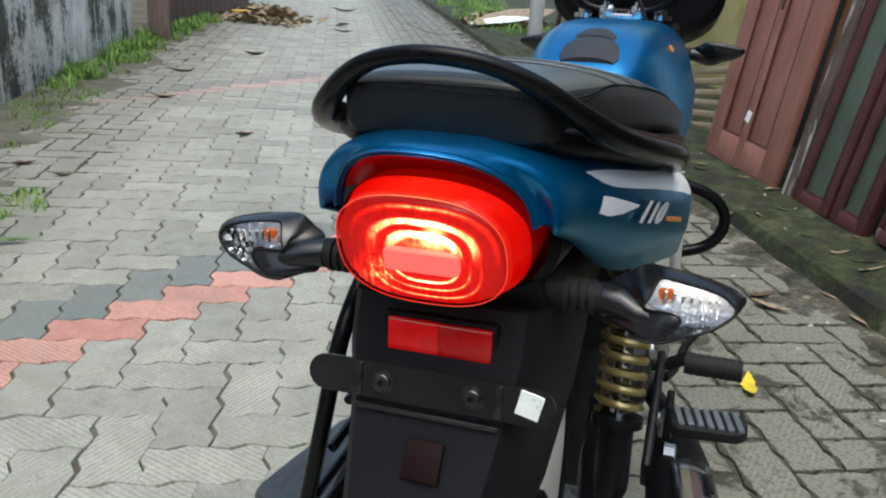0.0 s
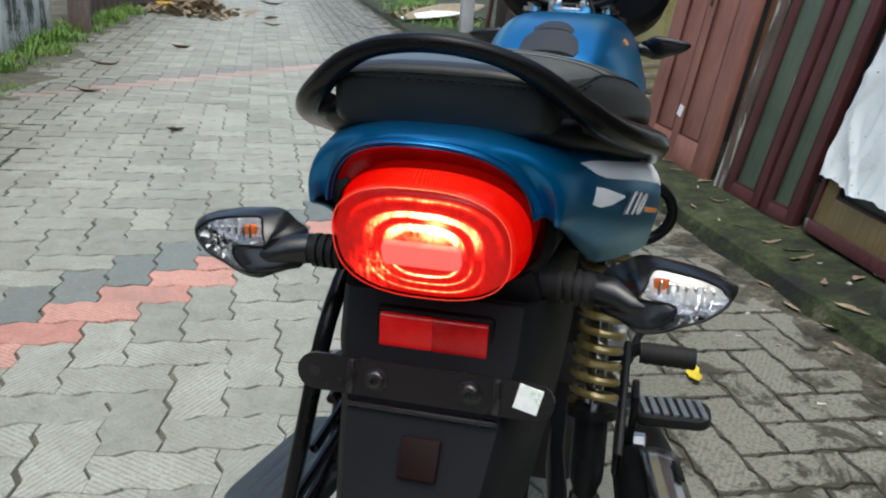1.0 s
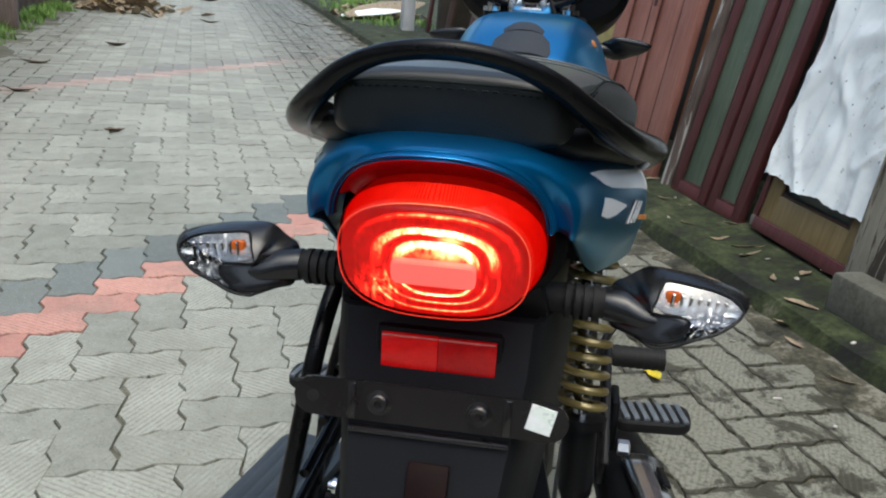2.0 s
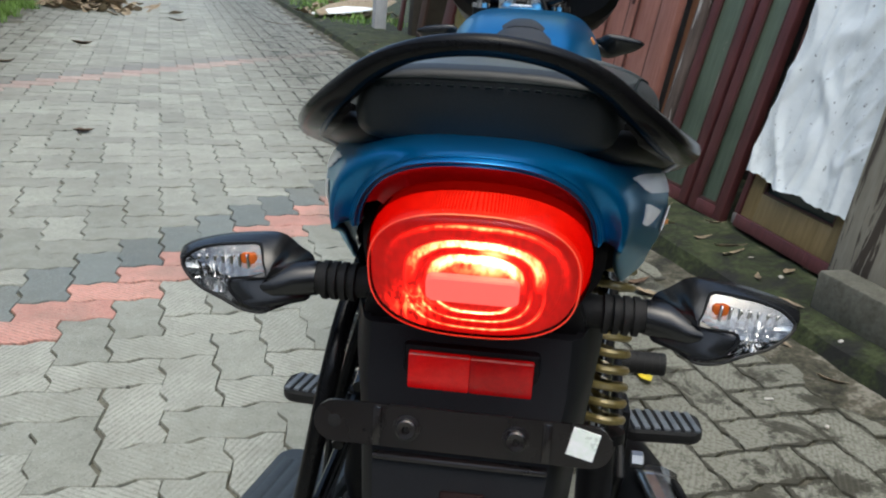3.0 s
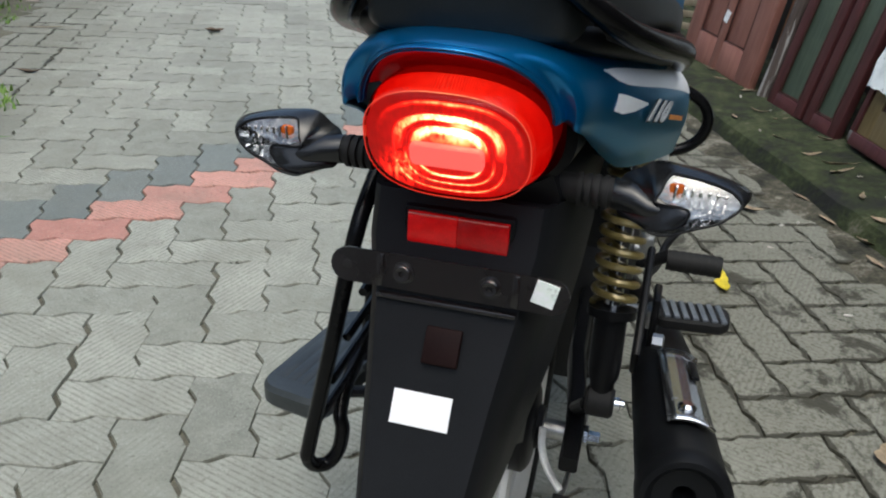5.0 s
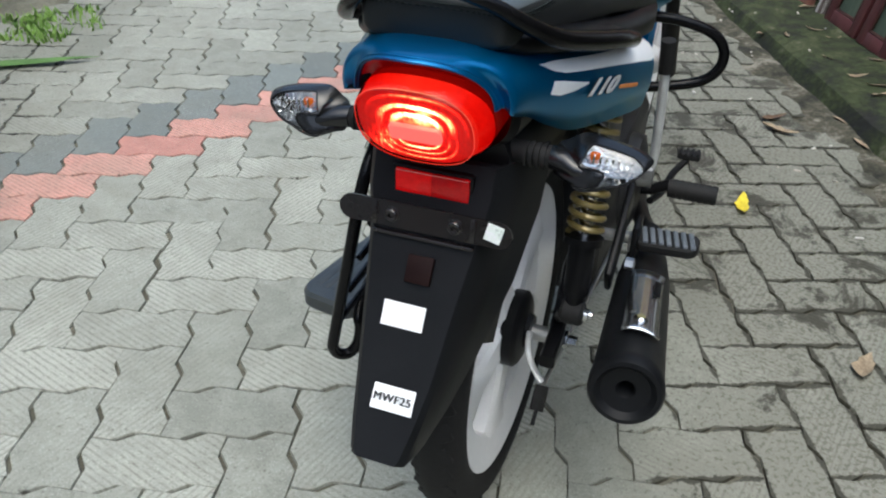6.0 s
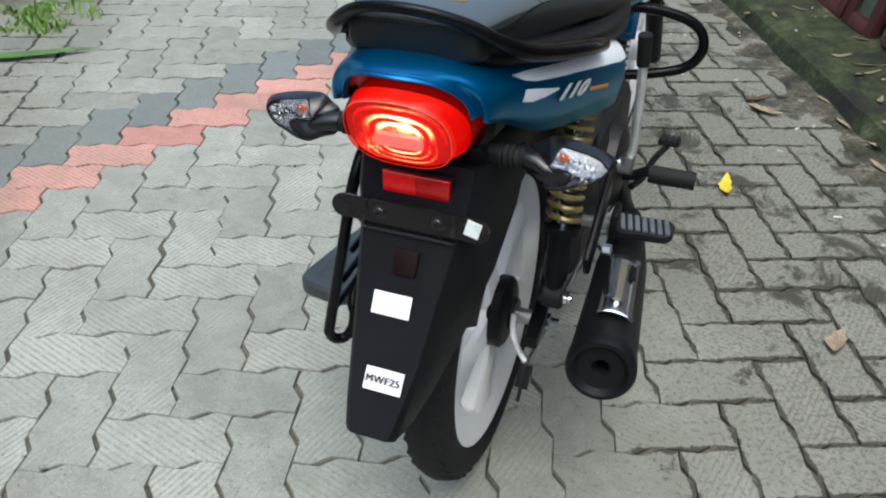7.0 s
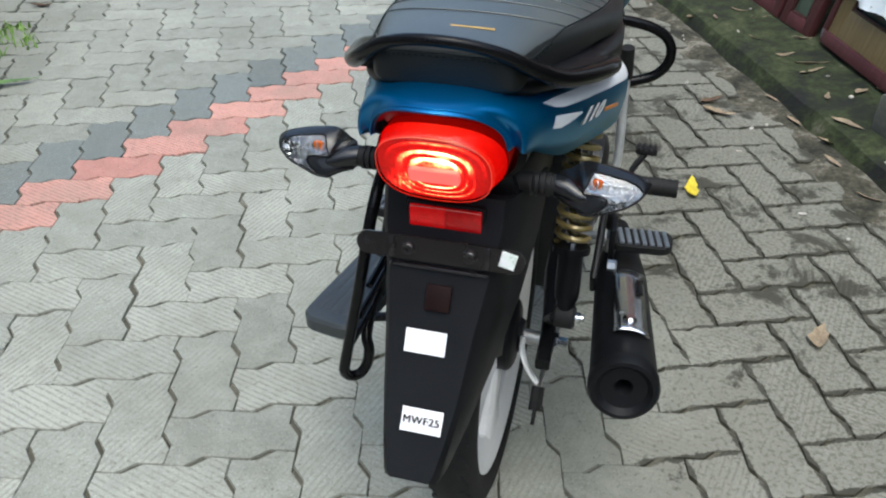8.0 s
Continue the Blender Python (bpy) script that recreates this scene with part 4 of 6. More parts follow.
        for k in range(7):
            part("rib", moved(rbox(0.0078, 0.046, 0.005, 0.002), Matrix.Translation((s * (0.177 + 0.0118 * k), 0.205, 0.3755 + 0.0005 * k)) @ Matrix.Rotation(s * -0.05, 4, "Y") @ Matrix.Rotation(s * 0.2, 4, "Z")), GREYRUB, peg)
        part("footrest_hinge", joined(bar((s * 0.11, 0.21, 0.36), (s * 0.17, 0.207, 0.364), 0.010, 12), box_at(s * 0.163, 0.205, 0.36, 0.018, 0.03, 0.03, 0.005)), STEEL, peg)
    passenger_peg(1)
    passenger_peg(-1)
    for s in (-1, 1):
        peg = part("rider_footrest", bar((s * 0.178, 0.53, 0.294), (s * 0.268, 0.53, 0.294), 0.0175, 20), RUBBER, bike, "black ribbed rubber rider footrest")
        for k in range(7):
            part("rib", bar((s * (0.186 + 0.012 * k), 0.53, 0.294), (s * (0.194 + 0.012 * k), 0.53, 0.294), 0.0185, 20), RUBBER, peg)
        part("footrest_bar", joined(bar((s * 0.05, 0.53, 0.27), (s * 0.15, 0.53, 0.285), 0.011, 12), bar((s * 0.15, 0.53, 0.285), (s * 0.18, 0.53, 0.302), 0.011, 12)), BLACK, peg)
    pedal = part("brake_pedal", tube(curve_points([(0.15, 0.50, 0.275), (0.165, 0.56, 0.268), (0.175, 0.62, 0.28), (0.195, 0.655, 0.298)], 6), 0.007, 10), BLACK, bike)
    part("pedal_pad", joined(box_at(0.198, 0.66, 0.307, 0.045, 0.03, 0.012, 0.004), *[box_at(0.182 + 0.011 * k, 0.66, 0.314, 0.006, 0.03, 0.005, 0.0015) for k in range(4)]), RUBBER, pedal)
    kick = part("kick_lever", tube(curve_points([(0.135, 0.47, 0.335), (0.146, 0.475, 0.37), (0.146, 0.475, 0.44), (0.143, 0.47, 0.545)], 6), 0.0085, 12), ZINC, bike, "chrome kick start lever with a rubber grip")
    part("kick_grip", bar((0.143, 0.47, 0.54), (0.141, 0.462, 0.598), 0.0125, 14), RUBBER, kick)
    part("kick_boss", joined(bar((0.11, 0.47, 0.335), (0.15, 0.47, 0.335), 0.016, 16), box_at(0.14, 0.47, 0.345, 0.024, 0.03, 0.03, 0.006)), STEEL, kick)

    # crash guard
    for s in (-1, 1):
        loop = curve_points([(s * 0.05, 0.83, 0.525), (s * 0.12, 0.85, 0.517), (s * 0.185, 0.868, 0.495), (s * 0.216, 0.875, 0.462), (s * 0.216, 0.875, 0.42), (s * 0.185, 0.868, 0.388), (s * 0.12, 0.85, 0.373), (s * 0.05, 0.83, 0.367)], 6)
        part("crash_guard", tube(loop, 0.0115, 12), TUBE, bike, "gloss black tubular crash guard loop")

    # engine and frame
    eng = part("engine", joined(box_at(0, 0.535, 0.275, 0.20, 0.41, 0.27, 0.03), moved(lathe([(0.09, 0.095), (0.118, 0.090), (0.125, 0.07), (0.128, 0.03)], 32), Matrix.Translation((0, 0.52, 0.30)))), ALLOY, bike, "black painted alloy engine block")
    fins = [box_at(0, 0.70, 0.40 + 0.014 * k, 0.15, 0.14, 0.005, 0.001, Matrix.Rotation(-0.35, 4, "X")) for k in range(9)]
    part("cylinder", joined(box_at(0, 0.71, 0.45, 0.10, 0.10, 0.16, 0.01, Matrix.Rotation(-0.35, 4, "X")), *fins), ALLOY, eng)
    part("frame_tube", tube(curve_points([(0, 0.95, 0.75), (0, 0.7, 0.70), (0, 0.3, 0.68), (0, 0.0, 0.70)], 6), 0.022, 12), BLACK, bike)
    part("frame_tube", tube(curve_points([(0, 0.95, 0.70), (0, 0.88, 0.5), (0, 0.84, 0.3)], 6), 0.018, 12), BLACK, bike)
    for s in (-1, 1):
        part("frame_tube", tube(curve_points([(s * 0.03, 0.35, 0.68), (s * 0.09, 0.2, 0.66), (s * 0.09, -0.1, 0.69)], 6), 0.014, 10), BLACK, bike)
        part("frame_tube", tube([(s * 0.07, 0.36, 0.66), (s * 0.085, 0.38, 0.30)], 0.015, 10), BLACK, bike)
    part("battery_box", box_at(0, 0.27, 0.55, 0.20, 0.17, 0.20, 0.015), BLACK, bike)
    part("chain_case", joined(box_at(-0.095, 0.24, 0.33, 0.03, 0.50, 0.05, 0.012), box_at(-0.095, 0.24, 0.26, 0.03, 0.46, 0.03, 0.012), moved(lathe([(-0.108, 0.075), (-0.104, 0.085), (-0.084, 0.085), (-0.08, 0.075)], 28), Matrix.Translation((0, 0, 0.295)))), BLACK, bike)
    part("side_stand", bar((-0.09, 0.45, 0.27), (-0.185, 0.50, -0.004), 0.011, 12), BLACK, bike)
    part("side_stand_foot", box_at(-0.192, 0.50, 0.0125, 0.06, 0.05, 0.008, 0.003), BLACK, bike)

    # saree guard and step on the near side of the chain
    g1 = curve_points([(-0.088, -0.11, 0.69), (-0.098, -0.155, 0.648), (-0.103, -0.19, 0.605), (-0.117, -0.203, 0.52), (-0.146, -0.205, 0.385), (-0.150, -0.203, 0.362), (-0.146, -0.196, 0.348), (-0.136, -0.187, 0.346), (-0.127, -0.180, 0.360), (-0.124, -0.176, 0.384), (-0.129, -0.168, 0.402), (-0.132, -0.12, 0.425), (-0.13, 0.0, 0.45), (-0.11, 0.12, 0.52)], 8)
    sg = part("saree_guard", tube(g1, 0.0075, 12), TUBE, bike, "black bent tube saree guard")
    part("guard_brace", tube(curve_points([(-0.085, -0.09, 0.66), (-0.101, -0.10, 0.60), (-0.118, -0.10, 0.53), (-0.125, -0.10, 0.47), (-0.13, -0.10, 0.42)], 8), 0.006, 10), TUBE, sg)
    for k in range(5):
        t = k / 4
        part("guard_rung", bar(Vector((-0.082, -0.185, 0.60)).lerp(Vector((-0.138, -0.205, 0.41)), t), Vector((-0.086, -0.115, 0.60)).lerp(Vector((-0.128, -0.10, 0.43)), t), 0.0045, 8), TUBE, sg)
    step_m = Matrix.Translation((-0.203, -0.012, 0.352)) @ Matrix.Rotation(radians(-10), 4, "Z")
    step = part("foot_step", moved(slab_round(0.092, 0.200, 0.028, 0.026), step_m @ Matrix.Translation((0.004, 0, -0.007))), STEPGREY, bike, "dark grey ribbed plastic foot step")
    for k in range(5):
        part("rib", moved(rbox(0.012, 0.15, 0.003, 0.0014), step_m @ Matrix.Translation((-0.024 + 0.014 * k, 0, 0.0062))), STEPGREY, step)
    part("step_arm", joined(bar((-0.11, 0.0, 0.33), (-0.19, 0.0, 0.343), 0.009, 10), bar((-0.11, -0.07, 0.36), (-0.17, -0.07, 0.346), 0.007, 10)), TUBE, step)

    # tank
    def tank_ring(y, hw, zb, zt, p=4.6):
        h = 0.5 * (zt - zb)
        return [(x * (0.74 + 0.26 * (1 - max(0, z / h)) if z > 0 else 1), y, zb + h + z) for x, z in oval(hw, h, 48, p)]
    tank_rows = ((0.362, 0.055, 0.68, 0.764), (0.372, 0.074, 0.66, 0.776), (0.40, 0.092, 0.64, 0.7905), (0.44, 0.104, 0.63, 0.8085), (0.48, 0.114, 0.62, 0.819), (0.54, 0.125, 0.61, 0.8265), (0.62, 0.135, 0.60, 0.8275), (0.70, 0.139, 0.60, 0.8250), (0.78, 0.138, 0.60, 0.819), (0.84, 0.128, 0.61, 0.809), (0.89, 0.110, 0.63, 0.795), (0.92, 0.085, 0.66, 0.775))
    tank = part("fuel_tank", loft([tank_ring(*r) for r in tank_rows]), BLUE, bike, "metallic blue fuel tank with a rubber pad")
    pad = []
    for y, w, z in ((0.388, 0.036, 0.785), (0.40, 0.041, 0.790), (0.425, 0.038, 0.802), (0.442, 0.030, 0.8085)):
        pad.append([(x * w, y, z + 0.006 * (1 - abs(x) ** 3)) for x in (-1, -0.75, -0.4, 0, 0.4, 0.75, 1)] + [(x * w, y, z - 0.012) for x in (1, -1)])
    part("tank_pad", loft(pad), TANKPAD, tank, "dark grey rubber tank pad")
    pad2 = []
    for y, w, z in ((0.446, 0.027, 0.8100), (0.458, 0.029, 0.8140), (0.476, 0.022, 0.8180)):
        pad2.append([(x * w, y, z + 0.006 * (1 - abs(x) ** 3)) for x in (-1, -0.75, -0.4, 0, 0.4, 0.75, 1)] + [(x * w, y, z - 0.012) for x in (1, -1)])
    part("tank_pad", loft(pad2), TANKPAD, tank, "dark grey rubber tank pad")
    part("tank_badge", joined(box_at(0.1005, 0.552, 0.793, 0.004, 0.020, 0.010, 0.001, Matrix.Rotation(-0.6, 4, "Y"))), ORANGE, tank)

    # steering head
    turn = Matrix.Translation((-0.02, 0, -0.022))
    fork = part("top_yoke", moved(joined(box_at(0, 0.955, 0.815, 0.17, 0.06, 0.022, 0.008), *[bar((s * 0.075, 0.95, 0.80), (s * 0.075, 0.955, 0.834), 0.019, 18) for s in (-1, 1)]), turn), BLACK, bike, "black top yoke with chrome fork caps")
    for s in (-1, 1):
        part("fork_leg", joined(bar((s * 0.075, 0.95, 0.80), (s * 0.075, 1.17, 0.36), 0.016, 16), bar((s * 0.075, 1.13, 0.44), (s * 0.075, 1.25, 0.26), 0.022, 16)), BLACK, fork)
        part("fork_cap", moved(joined(bar((s * 0.075, 0.955, 0.833), (s * 0.075, 0.955, 0.842), 0.021, 24), bar((s * 0.075, 0.955, 0.84), (s * 0.075, 0.955, 0.854), 0.0125, 6)), turn), CHROME, fork)
        part("bar_clamp", moved(joined(box_at(s * 0.030, 0.945, 0.846, 0.030, 0.036, 0.030, 0.009), bar((s * 0.030, 0.932, 0.850), (s * 0.030, 0.932, 0.866), 0.006, 6)), turn), SHIELD, fork)
    part("clamp_bridge", moved(joined(box_at(0, 0.938, 0.838, 0.078, 0.020, 0.012, 0.004), *[bar((s * 0.016, 0.934, 0.842), (s * 0.016, 0.934, 0.850), 0.0055, 6) for s in (-1, 1)]), turn), SHIELD, fork, "bright metal handlebar clamp plate")
    part("control_cable", tube(curve_points([(0.03, 0.915, 0.81), (0.012, 0.93, 0.85), (-0.01, 0.945, 0.90), (-0.05, 0.95, 0.93), (-0.14, 0.90, 0.93)], 6), 0.0035, 8), BLACK, fork)
    hb = curve_points([(-0.36, 0.83, 0.935), (-0.24, 0.87, 0.945), (-0.15, 0.93, 0.895), (-0.085, 0.95, 0.830), (0.045, 0.95, 0.830), (0.11, 0.93, 0.895), (0.20, 0.87, 0.945), (0.32, 0.83, 0.935)], 6)
    hbar = part("handlebar", tube(hb, 0.011, 12), TUBE, bike, "black tubular handlebar with rubber grips")
    for s in (-1, 1):
        part("grip", bar((s * 0.23 - 0.02, 0.866, 0.945), (s * 0.345 - 0.02, 0.829, 0.935), 0.016, 14), RUBBER, hbar)
        part("switch_box", box_at(s * 0.205 - 0.02, 0.875, 0.945, 0.04, 0.04, 0.045, 0.01), BLACK, hbar)
    part("headlamp_cowl", loft([[(x, y, zc + z) for x, z in oval(hw, hh, 36, 2.4)] for y, hw, hh, zc in ((0.985, 0.155, 0.075, 0.865), (1.00, 0.170, 0.090, 0.860), (1.06, 0.165, 0.10, 0.845), (1.14, 0.12, 0.09, 0.82), (1.17, 0.08, 0.07, 0.81))]), BLACK, bike, "black headlamp cowl")
    part("instrument_pod", joined(moved(lathe([(-0.03, 0.048), (0.018, 0.052), (0.024, 0.046)], 28, "z"), Matrix.Translation((-0.02, 0.985, 0.90)) @ Matrix.Rotation(0.5, 4, "X"))), BLACK, bike)
    # front wheel
    fx = Matrix.Translation((0, 1.265, 0.279))
    fw = part("front_wheel", moved(lathe([(-0.05, 0.03), (-0.03, 0.04), (0.03, 0.04), (0.05, 0.03)], 28), fx), WHITE, bike, "white cast alloy front wheel")
    part("tyre", moved(lathe([(a * 0.85, r) for a, r in tyre_prof], 64), fx), TYRE, fw)
    part("rim", moved(lathe(rim_prof, 56), fx), WHITE, fw)
    for k in range(5):
        part("spoke", moved(loft([[(x * t, y * w, r) for x, y in ((-1, -1), (1, -1), (1, 1), (-1, 1))] for r, w, t in ((0.03, 0.028, 0.016), (0.10, 0.02, 0.013), (0.185, 0.032, 0.014))]), fx @ Matrix.Rotation(2 * math.pi * k / 5, 4, "X")), WHITE, fw)
    fm = []
    for k in range(13):
        a = radians(20 + 140 * k / 12)
        y, z = 1.265 + 0.32 * math.cos(a), 0.295 + 0.32 * math.sin(a)
        fm.append([(x, y + math.cos(a) * o, z + math.sin(a) * o) for x, o in ((-0.055, -0.03), (-0.045, 0), (0.045, 0), (0.055, -0.03), (0.05, -0.03), (0.04, -0.006), (-0.04, -0.006), (-0.05, -0.03))])
    part("front_mudguard", loft(fm), BLUE, bike)
    return bike


build_motorcycle(Matrix.Translation((0.880, -1.088, 0.0)) @ Matrix.Rotation(radians(-25), 4, "Z") @ Matrix.Rotation(radians(-2.5), 4, "Y"))


# ---- materials of the lane ----
def paver_material(name, dark, light, groove=0.5):
    m, nt, p = nodes_of(name)
    uv = coords(nt, "UV")
    geo, info = nt.nodes.new("ShaderNodeNewGeometry"), nt.nodes.new("ShaderNodeObjectInfo")
    rnd = calc(nt, "FRACT", calc(nt, "ADD", geo.outputs["Random Per Island"], info.outputs["Random"]))
    pos = geo.outputs["Position"]
    stain, grain = tex_noise(nt, pos, 2.3, 6, 0.6), tex_noise(nt, pos, 160, 4, 0.7)
    blot = tex_noise(nt, pos, 17, 7, 0.7, 0.4)
    tone = calc(nt, "ADD", calc(nt, "MULTIPLY", stain, 0.26), calc(nt, "ADD", calc(nt, "MULTIPLY", grain, 0.28), calc(nt, "MULTIPLY", blot, 0.46)))
    tone = calc(nt, "ADD", tone, calc(nt, "MULTIPLY", calc(nt, "SUBTRACT", rnd, 0.5), 0.25))
    col = ramp(nt, tone, [(0.34, dark), (0.62, light)])
    # sharp sand: pale and dark specks
    sand = tex_noise(nt, pos, 330, 2, 0.5)
    col = mix(nt, ramp(nt, sand, [(0.61, (0, 0, 0)), (0.68, (0.42, 0.42, 0.42))]), col, (0.52, 0.53, 0.48))
    col = mix(nt, ramp(nt, sand, [(0.32, (0.5, 0.5, 0.5)), (0.39, (0, 0, 0))]), col, (0.085, 0.085, 0.062))
    # dirt and moss in patches
    grime = tex_noise(nt, pos, 5.2, 9, 0.75, 0.5)
    sep = nt.nodes.new("ShaderNodeSeparateXYZ")
    nt.links.new(pos, sep.inputs[0])
    near_gutter = calc(nt, "MULTIPLY", calc(nt, "SUBTRACT", sep.outputs["X"], 1.02), 0.26, True)
    near_gutter = calc(nt, "MINIMUM", near_gutter, 0.125)
    near_verge = calc(nt, "MULTIPLY", calc(nt, "SUBTRACT", -0.10, sep.outputs["X"]), 0.22, True)
    near_gutter = calc(nt, "ADD", near_gutter, calc(nt, "MINIMUM", near_verge, 0.06))
    # silt that creeps in from the joints, worst by the gutter
    loc = nt.nodes.new("ShaderNodeSeparateXYZ")
    nt.links.new(uv, loc.inputs[0])
    u, w = loc.outputs["X"], loc.outputs["Y"]
    edge = calc(nt, "MINIMUM", calc(nt, "MINIMUM", u, calc(nt, "SUBTRACT", 0.225, u)), calc(nt, "MINIMUM", w, calc(nt, "SUBTRACT", 0.1125, w)))
    ragged = calc(nt, "MULTIPLY", calc(nt, "SUBTRACT", tex_noise(nt, pos, 38, 6, 0.7), 0.5), 0.022)
    creep = calc(nt, "SUBTRACT", 1.0, calc(nt, "MULTIPLY", calc(nt, "ADD", edge, ragged), 105.0), True)
    brown = calc(nt, "MULTIPLY", ramp(nt, calc(nt, "ADD", tex_noise(nt, pos, 3.1, 7, 0.7), calc(nt, "MULTIPLY", near_gutter, 3.0)), [(0.45, (0, 0, 0)), (0.80, (1, 1, 1))]), 0.72)
    col = mix(nt, brown, col, (0.172, 0.170, 0.134))
    # pits and crumbs of soil, thicker towards the gutter
    pits = tex_noise(nt, pos, 105, 4, 0.65)
    col = mix(nt, calc(nt, "MULTIPLY", ramp(nt, calc(nt, "ADD", pits, calc(nt, "MULTIPLY", near_gutter, 0.9)), [(0.60, (0, 0, 0)), (0.70, (1, 1, 1))]), 0.62), col, (0.070, 0.066, 0.040))
    g = ramp(nt, calc(nt, "ADD", calc(nt, "ADD", grime, calc(nt, "MULTIPLY", near_gutter, 0.92)), calc(nt, "MULTIPLY", creep, calc(nt, "ADD", calc(nt, "MULTIPLY", near_gutter, 2.2), 0.05))), [(0.645, (0, 0, 0)), (0.70, (1, 1, 1))])
    col = mix(nt, calc(nt, "MULTIPLY", g, 0.92), col, (0.026, 0.024, 0.013))
    # slanted scored lines, worn off in places
    rot = nt.nodes.new("ShaderNodeMapping")
    rot.inputs["Rotation"].default_value = (0, 0, radians(-52))
    nt.links.new(uv, rot.inputs["Vector"])
    wav = nt.nodes.new("ShaderNodeTexWave")
    wav.wave_type, wav.bands_direction = "BANDS", "X"
    wav.inputs["Scale"].default_value, wav.inputs["Distortion"].default_value, wav.inputs["Detail"].default_value = 27.0, 0.9, 2.0
    nt.links.new(rot.outputs["Vector"], wav.inputs["Vector"])
    wear = ramp(nt, calc(nt, "ADD", calc(nt, "MULTIPLY", blot, 0.6), calc(nt, "MULTIPLY", rnd, 0.5)), [(0.42, (0.15, 0.15, 0.15)), (0.62, (1, 1, 1))])
    scored = ramp(nt, wav.outputs["Fac"], [(0.10, (0, 0, 0)), (0.42, (1, 1, 1))])
    wear = calc(nt, "MULTIPLY", wear, ramp(nt, tex_noise(nt, pos, 70, 4, 0.6), [(0.38, (0.25, 0.25, 0.25)), (0.58, (1.25, 1.25, 1.25))]))
    lines = calc(nt, "MULTIPLY", scored, wear)
    col = mix(nt, calc(nt, "MULTIPLY", calc(nt, "SUBTRACT", 1.0, scored), calc(nt, "MULTIPLY", wear, 0.40 * groove / 0.5, True)), col, (0.090, 0.086, 0.066))
    nt.links.new(col, p.inputs["Base Color"])
    p.inputs["Roughness"].default_value = 0.62
    h = calc(nt, "ADD", calc(nt, "MULTIPLY", lines, groove), calc(nt, "MULTIPLY", grain, 0.5))
    bumped(nt, p, h, 0.4, 0.0015)
    return m


PAVE_GREY = paver_material("grey_concrete_paver", (0.198, 0.202, 0.168), (0.352, 0.358, 0.304))
PAVE_RED = paver_material("red_concrete_paver", (0.36, 0.165, 0.130), (0.56, 0.285, 0.225))
PAVE_DARK = paver_material("dark_grey_paver", (0.105, 0.120, 0.113), (0.170, 0.190, 0.178))
PALE_RED = paver_material("pale_red_paver", (0.30, 0.205, 0.175), (0.47, 0.345, 0.295))
PALE_DARK = paver_material("pale_dark_paver", (0.155, 0.162, 0.146), (0.245, 0.252, 0.226))


def earth_material(name, stops, scale=3.0, fine=60.0, depth=0.01):
    m, nt, p = nodes_of(name)
    v = nt.nodes.new("ShaderNodeNewGeometry").outputs["Position"]
    a, b = tex_noise(nt, v, scale, 8, 0.65, 0.4), tex_noise(nt, v, fine, 5, 0.7)
    t = calc(nt, "ADD", calc(nt, "MULTIPLY", a, 0.7), calc(nt, "MULTIPLY", b, 0.3))
    nt.links.new(ramp(nt, t, stops), p.inputs["Base Color"])
    p.inputs["Roughness"].default_value = 0.9
    bumped(nt, p, calc(nt, "ADD", calc(nt, "MULTIPLY", b, 0.5), a), 0.7, depth)
    return m


def streaked_plaster(name):
    """White plaster with mould that runs down it in streaks."""
    m, nt, p = nodes_of(name)
    v = nt.nodes.new("ShaderNodeNewGeometry").outputs["Position"]
    mp = nt.nodes.new("ShaderNodeMapping")
    mp.inputs["Scale"].default_value = (1.0, 1.0, 0.28)
    nt.links.new(v, mp.inputs["Vector"])
    run, spot, fine = tex_noise(nt, mp.outputs["Vector"], 3.2, 8, 0.68, 0.5), tex_noise(nt, v, 2.2, 6, 0.6), tex_noise(nt, v, 45, 4)
    t = calc(nt, "ADD", calc(nt, "MULTIPLY", run, 0.55), calc(nt, "ADD", calc(nt, "MULTIPLY", spot, 0.3), calc(nt, "MULTIPLY", fine, 0.15)))
    nt.links.new(ramp(nt, t, [(0.40, (0.022, 0.026, 0.017)), (0.455, (0.10, 0.11, 0.085)), (0.485, (0.52, 0.53, 0.52)), (0.56, (0.82, 0.83, 0.82))]), p.inputs["Base Color"])
    p.inputs["Roughness"].default_value = 0.85
    bumped(nt, p, fine, 0.5, 0.004)
    return m


SOIL = earth_material("damp_soil", [(0.35, (0.050, 0.048, 0.032)), (0.5, (0.105, 0.10, 0.07)), (0.65, (0.20, 0.19, 0.145))])
MOSS = earth_material("mossy_concrete", [(0.40, (0.006, 0.006, 0.004)), (0.47, (0.013, 0.017, 0.004)), (0.53, (0.027, 0.037, 0.008)), (0.59, (0.052, 0.060, 0.022)), (0.66, (0.12, 0.115, 0.080))], 8.5, 60)
JOINT = earth_material("dark_joint_silt", [(0.36, (0.040, 0.037, 0.026)), (0.5, (0.085, 0.080, 0.056)), (0.65, (0.15, 0.14, 0.105))])
GUTTER = earth_material("dirty_gutter_concrete", [(0.41, (0.012, 0.012, 0.007)), (0.47, (0.040, 0.038, 0.022)), (0.53, (0.075, 0.068, 0.045)), (0.60, (0.21, 0.195, 0.155))], 8.0, 70)
STAINED = streaked_plaster("stained_wall_plaster")
YELLOW = earth_material("yellow_wall_paint", [(0.36, (0.42, 0.36, 0.13)), (0.48, (0.66, 0.58, 0.24)), (0.62, (0.74, 0.66, 0.34))], 2.0, 40, 0.003)
